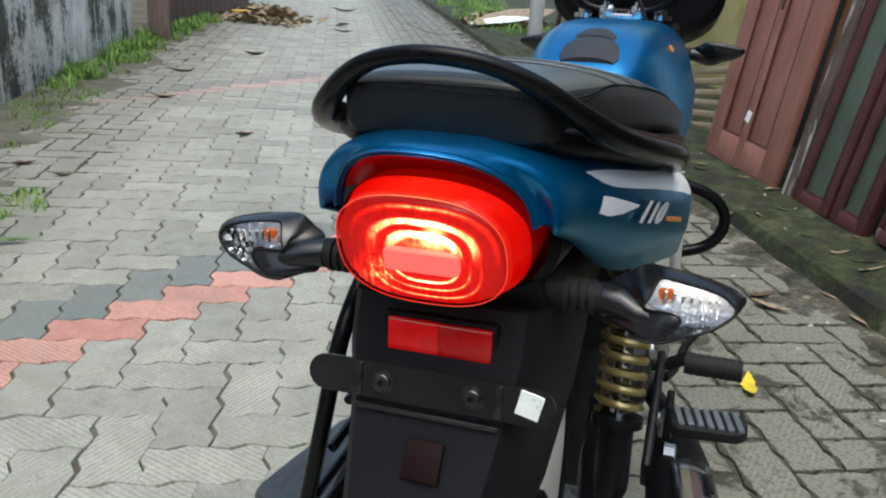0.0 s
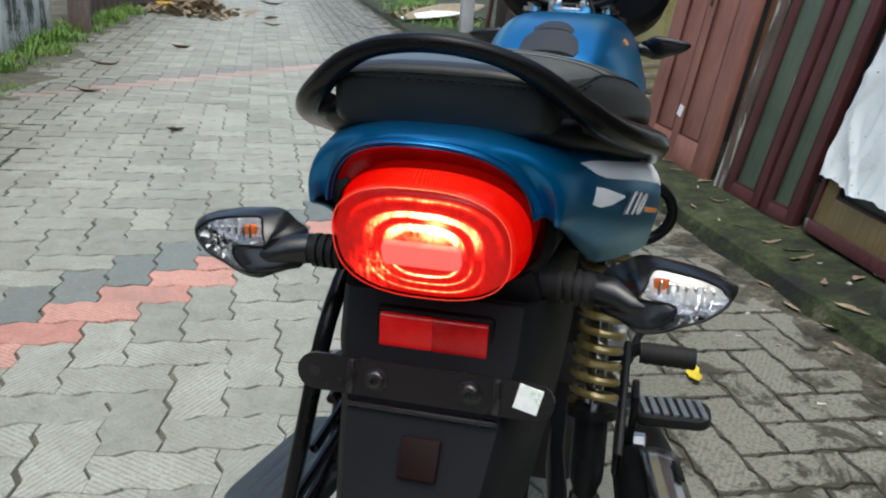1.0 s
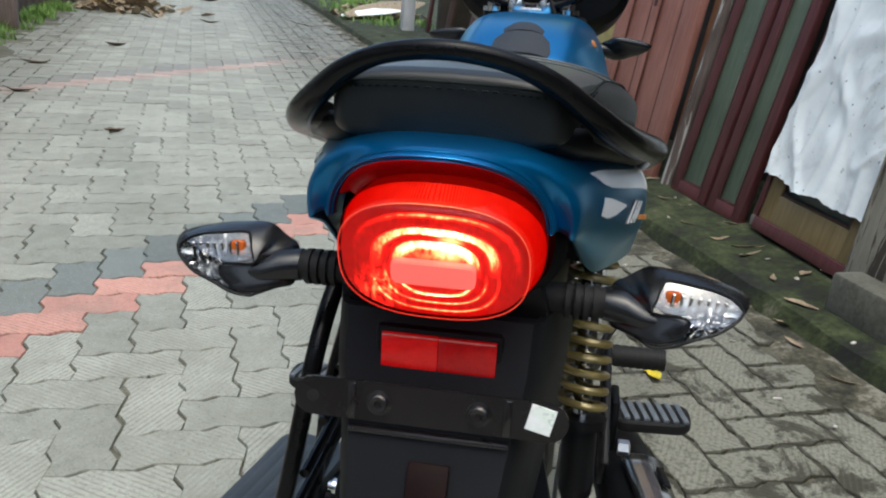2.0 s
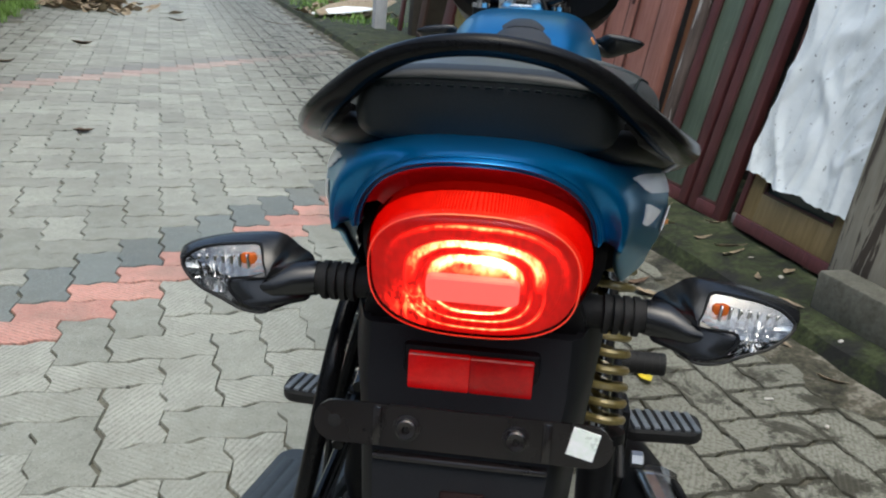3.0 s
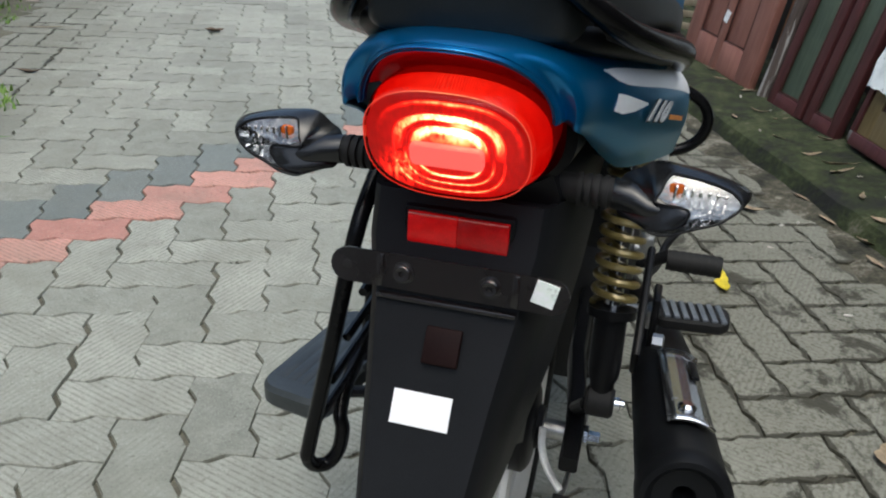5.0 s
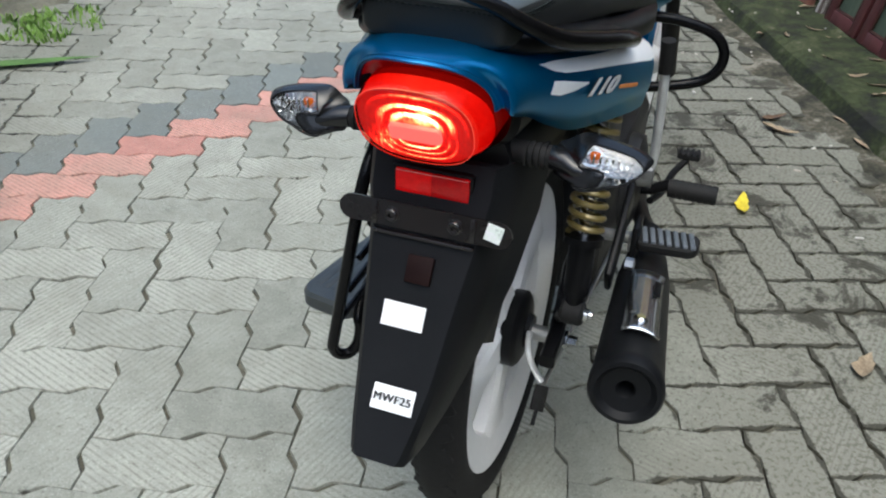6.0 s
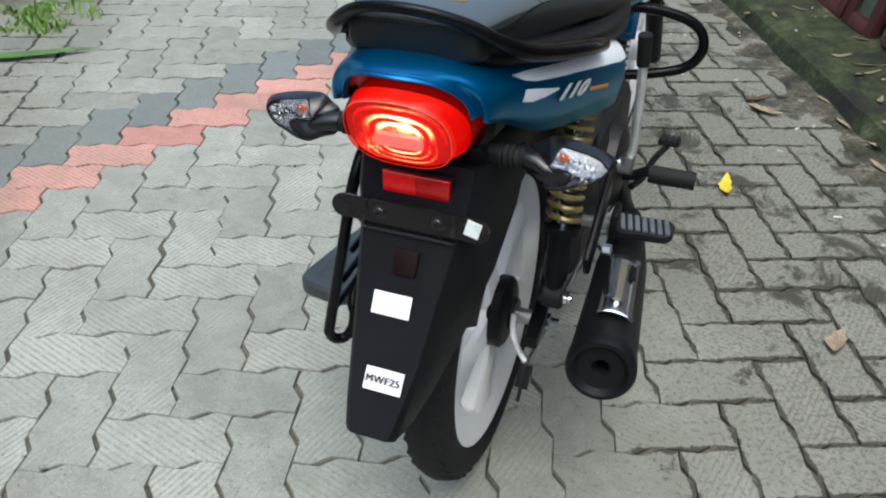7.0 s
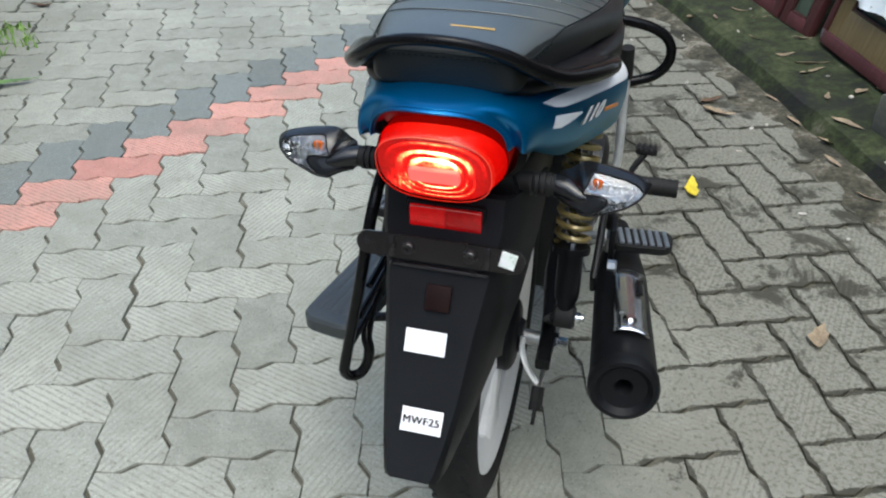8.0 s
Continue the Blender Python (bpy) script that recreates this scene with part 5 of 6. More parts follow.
DARKWALL = earth_material("dark_shed_wall", [(0.36, (0.020, 0.016, 0.013)), (0.62, (0.07, 0.058, 0.045))], 2.0, 40, 0.003)


def wood(name, dark, light, rough=0.6, peel=None, amount=0.5):
    """Painted or bare wood with grain along z, and paint that has peeled to another colour."""
    m, nt, p = nodes_of(name)
    v = coords(nt)
    mp = nt.nodes.new("ShaderNodeMapping")
    mp.inputs["Scale"].default_value = (1, 1, 0.08)
    nt.links.new(v, mp.inputs["Vector"])
    grain, stain = tex_noise(nt, mp.outputs["Vector"], 90, 5, 0.6, 0.3), tex_noise(nt, v, 4, 6, 0.6)
    t = calc(nt, "ADD", calc(nt, "MULTIPLY", grain, 0.5), calc(nt, "MULTIPLY", stain, 0.5))
    col = ramp(nt, t, [(0.36, dark), (0.62, light)])
    if peel:
        k = ramp(nt, tex_noise(nt, mp.outputs["Vector"], 22, 7, 0.7, 0.8), [(amount, (0, 0, 0)), (amount + 0.03, (1, 1, 1))])
        col = mix(nt, k, col, peel)
    nt.links.new(col, p.inputs["Base Color"])
    p.inputs["Roughness"].default_value = rough
    bumped(nt, p, grain, 0.4, 0.0015)
    return m


DOORRED = wood("red_brown_door_paint", (0.23, 0.092, 0.068), (0.38, 0.175, 0.135), 0.5)
DOORDARK = wood("dark_groove_brown", (0.05, 0.018, 0.014), (0.08, 0.03, 0.022), 0.6)
DOOREDGE = wood("orange_brown_wood", (0.10, 0.040, 0.016), (0.19, 0.085, 0.036), 0.55)
GREENPANEL = wood("green_panel_paint", (0.060, 0.085, 0.056), (0.11, 0.145, 0.10), 0.55, (0.22, 0.21, 0.17), 0.66)
MAROON = wood("maroon_frame_paint", (0.060, 0.016, 0.017), (0.115, 0.034, 0.034), 0.5, (0.17, 0.12, 0.10), 0.66)
POLEWOOD = wood("weathered_pole_wood", (0.045, 0.032, 0.026), (0.12, 0.09, 0.075), 0.8, (0.38, 0.36, 0.33), 0.53)
OLIVE = wood("olive_frame_paint", (0.16, 0.11, 0.04), (0.26, 0.19, 0.085), 0.55)
PEELING = wood("peeling_pillar_paint", (0.26, 0.23, 0.17), (0.40, 0.36, 0.28), 0.8, (0.075, 0.058, 0.042), 0.52)
SLATWOOD = wood("pale_slat_wood", (0.24, 0.19, 0.12), (0.40, 0.33, 0.22), 0.75)
WHITEPOST = wood("white_post_paint", (0.52, 0.52, 0.53), (0.68, 0.68, 0.69), 0.55)
RUSTY = wood("brown_sheet_metal", (0.045, 0.025, 0.02), (0.11, 0.06, 0.045), 0.6)
GLASSDARK = surface("dark_window_glass", (0.030, 0.045, 0.042), (0.05, 0.07, 0.065), 0.12, 0, 5, 200, 0, 0.0003)
def plastic_material(name):
    """White plastic with grey stains, rain marks and dark specks."""
    m, nt, p = nodes_of(name)
    v = coords(nt)
    stain, speck = tex_noise(nt, v, 5, 7, 0.7, 0.6), tex_noise(nt, v, 46, 3, 0.6)
    col = ramp(nt, stain, [(0.30, (0.56, 0.60, 0.59)), (0.43, (0.77, 0.81, 0.80)), (0.60, (0.84, 0.88, 0.87))])
    col = mix(nt, ramp(nt, speck, [(0.67, (0, 0, 0)), (0.70, (0.8, 0.8, 0.8))]), col, (0.05, 0.05, 0.042))
    nt.links.new(col, p.inputs["Base Color"])
    p.inputs["Roughness"].default_value = 0.4
    bumped(nt, p, tex_noise(nt, v, 22, 4, 0.5, 1.0), 0.22, 0.005)
    return m


SHEET = plastic_material("white_plastic_sheet")
DRYLEAF = surface("dry_leaf", (0.15, 0.11, 0.068), (0.36, 0.285, 0.185), 0.7, 0, 30, 200, 0.3, 0.0005)
BROWNLEAF = surface("brown_leaf", (0.06, 0.035, 0.02), (0.14, 0.085, 0.045), 0.75, 0, 30, 200, 0.3, 0.0005)
YELLOWLEAF = surface("yellow_leaf", (0.55, 0.42, 0.02), (0.75, 0.62, 0.04), 0.5, 0, 60, 300, 0.1, 0.0005)
GREENLEAF = surface("green_leaf", (0.055, 0.12, 0.025), (0.11, 0.21, 0.05), 0.5, 0, 12, 200, 0.2, 0.0005)
GRASS = surface("grass_green", (0.08, 0.17, 0.02), (0.22, 0.36, 0.07), 0.6, 0, 6, 60, 0, 0.0005)

rng = random.Random(7)

# ---- the ground, kerb and walls ----
A = 0.1125
flat = Matrix()


def sheet(x0, x1, y0, y1, nx, ny, f):
    verts = [(x0 + (x1 - x0) * i / nx, y0 + (y1 - y0) * j / ny, f(x0 + (x1 - x0) * i / nx, y0 + (y1 - y0) * j / ny)) for j in range(ny + 1) for i in range(nx + 1)]
    faces = [[j * (nx + 1) + i, j * (nx + 1) + i + 1, (j + 1) * (nx + 1) + i + 1, (j + 1) * (nx + 1) + i] for j in range(ny) for i in range(nx)]
    return verts, faces


def rough_at(x, y, s, amp):
    return amp * noise.fractal((x * s, y * s, 0.3), 1.0, 2.0, 4)


solid("ground", ([(-400, -400, -0.008), (400, -400, -0.008), (400, 400, -0.008), (-400, 400, -0.008)], [[0, 1, 2, 3]]), JOINT, flat, "damp dark soil under and around the lane", "ground", kind="structure")
PAVE_X0, PAVE_X1 = -0.98, 2.13


def gutter_height(x, y):
    return -0.016 + 0.022 * min(1.0, max(0.0, (x - 1.98) / 0.16)) + rough_at(x, y, 4, 0.009) + rough_at(x, y, 18, 0.004)


solid("gutter", sheet(1.80, 2.2, -7.8, 16, 24, 610, gutter_height), GUTTER, flat, "dirty silted gutter beside the paving", "gutter", kind="structure")


def verge_height(x, y):
    return -0.016 + 0.03 * min(1.0, max(0.0, (-0.42 - x) / 0.45)) + rough_at(x, y, 3.5, 0.012) + rough_at(x, y, 15, 0.004)


solid("verge", sheet(-1.06, -0.25, -7.8, 16, 32, 510, verge_height), SOIL, flat, "earth drifted over the edge of the paving", "verge", kind="structure")


def kerb_height(x, y):
    rise = min(1.0, max(0.0, (x - 2.155) / 0.035))
    return -0.03 + rise * (0.09 + 0.02 * min(1, (x - 2.17) / 0.3)) + rough_at(x, y, 6, 0.008) + rough_at(x, y, 25, 0.003)


solid("kerb", sheet(2.15, 5.5, -7.8, 16, 90, 320, kerb_height), MOSS, flat, "low mossy concrete kerb and platform along the sheds", "kerb", kind="structure")


def slab(name, x0, x1, y0, y1, z0, z1, material, label, category="wall"):
    return solid(name, box_at((x0 + x1) / 2, (y0 + y1) / 2, (z0 + z1) / 2, x1 - x0, y1 - y0, z1 - z0, 0.006), material, flat, label, category, kind="structure")


slab("wall_west", -1.25, -1.035, -8.0, 5.62, -0.05, 1.6, STAINED, "weathered white plaster wall streaked with black mould")
# walls added out of view, placed to cut low sky from light and reflections
slab("house_south", -9, 9, -8.2, -8.0, -0.05, 3.6, DARKWALL, "unseen wall added behind the lane to block low sky")
slab("house_west", -6.2, -6.0, -8.0, 20, -0.05, 5.6, DARKWALL, "unseen wall added beyond the lane's wall to block sky")
slab("wall_east", 3.0, 3.2, -8.0, 2.15, 0, 2.7, DARKWALL, "dark shed wall behind leaning boards")
slab("wall_yellow", 3.45, 3.65, 1.9, 6.6, 0, 3.2, YELLOW, "faded yellow painted house wall")
slab("shed_wall", 3.0, 3.5, 6.6, 6.75, 0, 3.0, DARKWALL, "dark shed end wall")


def leaning(x, y, z, lean, yaw=0.0, tip=0.0):
    """A pose at the foot of a board that leans towards the wall; its face looks to -x, its width runs along -y."""
    return Matrix.Translation((x, y, z)) @ Matrix.Rotation(radians(yaw), 4, "Z") @ Matrix.Rotation(radians(tip), 4, "X") @ Matrix.Rotation(radians(lean), 4, "Y")


def panel_door(name, m, w, h, t, frame_mat, panel_mat, label, rails, stiles, group=""):
    """A door made of stiles, rails and recessed panels. Width along -y from the foot's corner."""
    d = thing(name, m, label, "door", group)
    for y0, y1 in stiles:
        part("stile", box_at(0, -(y0 + y1) / 2, h / 2, t, y1 - y0, h, 0.004), frame_mat, d)
    gaps = [(a[1], b[0]) for a, b in zip(stiles, stiles[1:])]
    for y0, y1 in gaps:
        for z0, z1 in rails:
            part("rail", box_at(0, -(y0 + y1) / 2, (z0 + z1) / 2, t * 0.96, y1 - y0 + 0.002, z1 - z0, 0.003), frame_mat, d)
        for (_, z0), (z1, _) in zip(rails, rails[1:]):
            part("panel", box_at(0.004, -(y0 + y1) / 2, (z0 + z1) / 2, t * 0.5, y1 - y0 - 0.008, z1 - z0 - 0.008, 0.003), panel_mat, d)
            # strips round each panel, dark brown whatever the door's own colour
            part("moulding", joined(*[box_at(-t * 0.36, -yy, (z0 + z1) / 2, 0.006, 0.007, z1 - z0, 0.002) for yy in (y0 + 0.006, y1 - 0.006)], *[box_at(-t * 0.36, -(y0 + y1) / 2, zz, 0.006, y1 - y0 - 0.02, 0.007, 0.002) for zz in (z0 + 0.006, z1 - 0.006)]), DOORDARK, d)
    return d


# ---- boards leaning along the shed ----
FOOT = 0.076
door = panel_door("panel_door", leaning(2.466, 1.912, FOOT, 7.0, 1.0), 0.65, 2.0, 0.035, DOORRED, DOORRED, "red-brown painted panel door leaning against a shed", [(0, 0.13), (1.35, 1.45), (1.9, 2.0)], [(0, 0.115), (0.285, 0.345), (0.525, 0.65)])
part("paper_scrap", box_at(-0.021, -0.315, 0.232, 0.001, 0.040, 0.05, 0.0003, Matrix.Rotation(0.2, 4, "X")), STICKER, door, "torn white paper scrap", 0)
part("latch_plate", box_at(-0.019, -0.315, 0.72, 0.003, 0.025, 0.055, 0.001), DOORDARK, door)
solid("door_jamb", rbox(0.05, 0.055, 2.1, 0.006), DOOREDGE, leaning(2.53, 1.22, FOOT, 7.0) @ Matrix.Translation((0, 0, 1.05)), "orange-brown bare wooden jamb board leaning by a door", "board")
pole_line = [(0.003 * math.sin(3 * z), 0.004 * math.cos(2.3 * z), z) for z in (0, 0.25, 0.5, 0.8, 1.1, 1.5, 2.1)]
solid("wooden_pole", tube(pole_line, [0.034, 0.033, 0.034, 0.031, 0.032, 0.030, 0.029], 12), POLEWOOD, leaning(2.49, 1.165, FOOT - 0.01, 8.5, 0, 0.5), "weathered grey wooden pole leaning on the shed", "pole")
for x, y, w, lean, lab in ((2.475, 1.10, 0.235, 10.0, "green panel shutter in a maroon frame, leaning"), (2.478, 0.845, 0.20, 10.5, "dark green panel shutter in a maroon frame, leaning")):
    panel_door("shutter", leaning(x, y, FOOT, lean, 1.0), w, 1.9, 0.034, MAROON, GREENPANEL, lab, [(0, 0.05), (1.3, 1.36), (1.84, 1.9)], [(0, 0.045), (w - 0.045, w)], "leaning shutters")
for k, (y, mt, r) in enumerate(((0.635, OLIVE, 0.020), (0.595, MAROON, 0.016))):
    solid("batten", rbox(0.03, 2 * r, 1.9, 0.004), mt, leaning(2.55 + 0.02 * k, y, FOOT, 10.0) @ Matrix.Translation((0, 0, 0.95)), "narrow painted wooden batten leaning in a row", "batten", "battens")
cab = panel_door("window_sash", leaning(2.505, 0.565, 0.13, 10.5, -4.5), 0.50, 1.3, 0.04, OLIVE, GLASSDARK, "olive and maroon framed window sash leaning, half covered", [(0.0, 0.10), (0.60, 0.68), (1.22, 1.3)], [(0, 0.07), (0.43, 0.50)])
part("bottom_rail", box_at(-0.003, -0.25, -0.022, 0.05, 0.52, 0.045, 0.004), MAROON, cab, "maroon bottom rail")
part("edge_strip", box_at(-0.003, 0.014, 0.65, 0.05, 0.026, 1.3, 0.004), MAROON, cab, "maroon edge strip")
GREYSTONE = surface("grey_stone", (0.16, 0.16, 0.15), (0.30, 0.30, 0.29), 0.8, 0, 12, 80, 0.6, 0.003)
for y, l, h in ((0.56, 0.16, 0.055), (0.20, 0.12, 0.050)):
    solid("support_stone", rbox(0.10, l, h, 0.008), GREYSTONE, Matrix.Translation((2.56, y, FOOT + 0.018)), "grey stone propping up a window sash", "stone", "stones under the sash")


def plastic_sheet():
    """A crumpled sheet hung over the sash, in the sash's own plane."""
    nu, nv = 84, 110
    verts, faces = [], []
    for j in range(nv + 1):
        for i in range(nu + 1):
            u, v = i / nu, j / nv
            low = 0.152 + 0.02 * noise.noise((u * 5, 0.2, 0)) - 0.018 * u + 0.012 * noise.noise((u * 22, 3.1, 0))
            z = low + (1.5 - low) * v
            y = -(-0.005 + 0.07 * min(v, 0.6) + 0.012 * noise.noise((v * 7, 1.7, 2)) + u * (0.71 - 0.07 * min(v, 0.6)))
            x = -0.034 - 0.012 * abs(noise.fractal((u * 3.1, v * 4.6, 0.7), 1.0, 2.0, 4)) - 0.010 * math.exp(-v * 18) - 0.011 * max(0.0, 1 - 7 * abs(noise.noise((u * 3.2 + 1.3 * v, v * 3.6, 5.1)))) - 0.007 * max(0.0, 1 - 7 * abs(noise.noise((u * 6.5 - 2 * v, v * 6, 9.4))))
            verts.append((x, y, z))
    for j in range(nv):
        for i in range(nu):
            a = j * (nu + 1) + i
            faces.append([a, a + 1, a + nu + 2, a + nu + 1])
    back = [(x + 0.002, y, z) for x, y, z in verts]
    return joined((verts, faces), (back, [f[::-1] for f in faces]))


solid("plastic_sheet", plastic_sheet(), SHEET, leaning(2.50, 0.578, 0.13, 10.5, -4.0), "crumpled dirty white plastic sheet draped over a sash", "plastic sheet", smooth=60)
solid("pillar", box_at(0, 0, 1.2, 0.14, 0.30, 2.4, 0.012), PEELING, leaning(2.46, -0.10, 0.05, 6.0), "wooden post with pale peeling paint", "post")
solid("pillar_foot", box_at(0, 0, 0.06, 0.10, 0.30, 0.13, 0.012), surface("grey_cement", (0.07, 0.068, 0.05), (0.15, 0.145, 0.115), 0.85, 0, 10, 90, 0.5, 0.003), Matrix.Translation((2.33, -0.19, 0.05)), "grey cement block at the foot of a post", "block")
for k in range(7):
    solid("slat", rbox(0.035, 0.62, 0.035, 0.006), SLATWOOD, Matrix.Translation((2.72 + 0.015 * k, 2.42, 0.10 + 0.062 * k)) @ Matrix.Rotation(radians(-8 + rng.uniform(-2, 2)), 4, "X") @ Matrix.Rotation(radians(rng.uniform(-3, 3) + 14), 4, "Z"), "pale sawn wooden slat in a stack by the wall", "slat", "stacked slats")
solid("white_post", rbox(0.13, 0.13, 2.6, 0.01), WHITEPOST, Matrix.Translation((2.79, 7.15, 1.33)), "white painted square post on the platform", "post")
for k, (x, y, w, mt, lean, tip) in enumerate(((2.98, 7.0, 0.10, MAROON, 5, 0), (3.02, 6.4, 0.16, RUSTY, 6, 4), (3.0, 5.6, 0.22, MAROON, 8, 6), (3.05, 4.9, 0.30, RUSTY, 8, -5), (2.95, 4.1, 0.20, DOORRED, 7, 4))):
    solid("plank", rbox(0.03, w, 2.0, 0.004), mt, leaning(x, y, FOOT + 0.012, lean, 0, tip) @ Matrix.Translation((0, 0, 1.0)), "dark reddish old plank leaning by the house", "plank", "old planks")

# ---- far end ----
solid("left_post", rbox(0.16, 0.14, 2.0, 0.012), wood("faded_pink_post", (0.16, 0.11, 0.095), (0.28, 0.21, 0.18), 0.8), Matrix.Translation((-0.865, 5.86, 0.99)), "faded pinkish wooden gate post", "post")
rib = []
for k in range(81):
    y = 6.0 + 4.6 * k / 80
    x = -0.93 + 0.35 * max(0, (y - 7)) / 3.6 + 0.012 * math.cos(k * math.pi / 2)
    rib.append([(x, y, -0.02), (x, y, 1.9), (x - 0.003, y, 1.9), (x - 0.003, y, -0.02)])
solid("sheet_fence", loft(rib), RUSTY, flat, "brown corrugated sheet fence beside the lane", "fence", kind="structure")


# ---- leaves, grass and litter ----
def leaf_geo(length, width, curl=0.25, cup=0.2, n=9):
    rings = []
    for i in range(n):
        t = i / (n - 1)
        w = width * 0.5 * math.sin(math.pi * min(1, max(0.02, t)) ** 0.85) + 0.0006
        x = (t - 0.5) * length
        z = curl * length * (t - 0.5) ** 2 + 0.02 * length * noise.noise((t * 4, length * 90, width * 50))
        side = 0.12 * length * math.sin(2.2 * t + 40 * width) + 0.03 * length * noise.noise((t * 5, 3 + length * 70, 1))
        lw, rw = w * (1 + 0.35 * noise.noise((t * 6, 7, length * 60))), w * (1 + 0.35 * noise.noise((t * 6, 2, length * 60)))
        rings.append([(x, side - lw, z + cup * lw), (x, side, z), (x, side + rw, z + cup * rw * 0.7)])
    top = loft(rings, False)
    return joined(top, ([(v[0], v[1], v[2] - 0.0006) for v in top[0]], [f[::-1] for f in top[1]]))


def lay(name, geo, material, x, y, z, turn, label, category, group="", tilt=0.0):
    lowest = min(v[2] for v in geo[0])
    return solid(name, geo, material, Matrix.Translation((x, y, z - lowest + 0.001)) @ Matrix.Rotation(radians(turn), 4, "Z") @ Matrix.Rotation(radians(tilt), 4, "X"), label, category, group, smooth=60)


lay("yellow_leaf", leaf_geo(0.110, 0.034, 0.5, 0.5), YELLOWLEAF, 1.65, -0.235, 0.0, 80, "bright yellow curled leaf lying on the paving", "leaf")
lay("palm_leaf", leaf_geo(0.46, 0.052, 0.05, 0.3, 12), GREENLEAF, -0.44, 0.60, 0.004, 27, "long green palm leaf blade on the paving", "leaf")
lay("palm_leaf", leaf_geo(0.16, 0.02, 0.05, 0.3, 12), YELLOWLEAF, -0.47, 0.18, 0.004, 8, "yellowing narrow leaf blade on the paving", "leaf")
lay("twig", leaf_geo(0.22, 0.012, 0.05, 0.3, 8), DRYLEAF, -0.48, 2.13, 0.0, 12, "dry straw stalk on the paving", "twig")
for x, y, l, w, a, mt in ((0.01, 5.22, 0.17, 0.075, 30, BROWNLEAF), (-0.39, 4.14, 0.19, 0.05, 5, BROWNLEAF), (-0.31, 3.13, 0.17, 0.035, 4, BROWNLEAF), (0.24, 2.22, 0.09, 0.05, 25, BROWNLEAF), (0.75, 7.4, 0.22, 0.05, 10, BROWNLEAF), (2.24, 6.65, 0.20, 0.10, 20, DRYLEAF), (0.78, 10.3, 0.4, 0.09, 12, BROWNLEAF), (1.85, 7.6, 0.8, 0.02, 2, BROWNLEAF), (1.95, 0.30, 0.10, 0.03, 30, BROWNLEAF), (1.93, 0.21, 0.11, 0.04, -25, DRYLEAF), (1.66, -0.86, 0.09, 0.035, 60, DRYLEAF), (-0.55, 1.55, 0.09, 0.04, 40, BROWNLEAF), (-0.36, 1.40, 0.08, 0.03, 10, BROWNLEAF)):
    lay("fallen_leaf", leaf_geo(l, w, 0.6, 0.6), mt, x, y, 0.0, a, "curled brown fallen leaf on the paving", "leaf", "fallen leaves")


def leaf_at_kerb(x, y, l, w, a, mt=DRYLEAF):
    z = max(kerb_height(x, y) if x > 2.15 else -1, gutter_height(x, y), 0.0)
    lay("fallen_leaf", leaf_geo(l * 0.58, w * 0.52, rng.uniform(0.2, 0.7), rng.uniform(0.3, 0.9)), mt, x, y, z, a, "curled dry tan leaf by the mossy kerb", "leaf", "fallen leaves", rng.uniform(-15, 15))


for x, y, l, w, a in ((2.22, -0.02, 0.17, 0.055, -50), (2.17, -0.05, 0.15, 0.05, -35), (2.30, 0.50, 0.14, 0.03, 10), (2.33, 0.36, 0.20, 0.05, 25), (2.36, 0.42, 0.22, 0.03, -5), (2.43, 0.62, 0.12, 0.03, -20), (2.28, 0.68, 0.09, 0.03, -60), (2.15, 0.28, 0.11, 0.03, -70), (2.14, 0.12, 0.12, 0.04, -75),
                      (2.45, 0.14, 0.12, 0.05, -55), (2.39, 0.17, 0.11, 0.05, 30), (2.27, 0.16, 0.10, 0.03, 60), (2.44, 1.55, 0.14, 0.04, -30), (2.42, 1.42, 0.11, 0.04, -10), (2.45, 1.22, 0.16, 0.03, 10), (2.27, 1.55, 0.10, 0.03, -40), (2.18, 1.0, 0.10, 0.04, 20), (2.24, 0.92, 0.09, 0.03, 80), (2.10, -0.35, 0.13, 0.03, -45), (2.11, -0.15, 0.12, 0.03, -80), (2.35, 0.95, 0.12, 0.03, -35), (2.40, 0.88, 0.11, 0.025, 5)):
    leaf_at_kerb(x, y, l, w, a)
for k in range(46):
    y = rng.uniform(1.6, 8.0)
    leaf_at_kerb(rng.uniform(2.0, 2.75), y, rng.uniform(0.06, 0.14), rng.uniform(0.025, 0.05), rng.uniform(0, 180), rng.choice((DRYLEAF, BROWNLEAF)))


def grass_tufts(places, lo, hi):
    verts, faces = [], []
    for x, y, z, count, radius, h in places:
        for _ in range(count):
            a, r = rng.uniform(0, 6.283), radius * math.sqrt(rng.random())
            bx, by = x + r * math.cos(a), y + r * math.sin(a)
            t, hh = rng.uniform(0, 6.283), h * rng.uniform(lo, hi)
            lx, ly = math.cos(t), math.sin(t)
            w = rng.uniform(0.002, 0.0055) * (1 + h * 5)
            bend = rng.uniform(0.2, 0.9) * hh
            k = len(verts)
            px, py = -ly * w, lx * w
            verts += [(bx - px, by - py, z), (bx + px, by + py, z), (bx + lx * bend * 0.35 + px * 0.8, by + ly * bend * 0.35 + py * 0.8, z + hh * 0.6), (bx + lx * bend * 0.35 - px * 0.8, by + ly * bend * 0.35 - py * 0.8, z + hh * 0.6), (bx + lx * bend, by + ly * bend, z + hh)]
            faces += [[k, k + 1, k + 2, k + 3], [k + 3, k + 2, k + 4]]
    return verts, faces


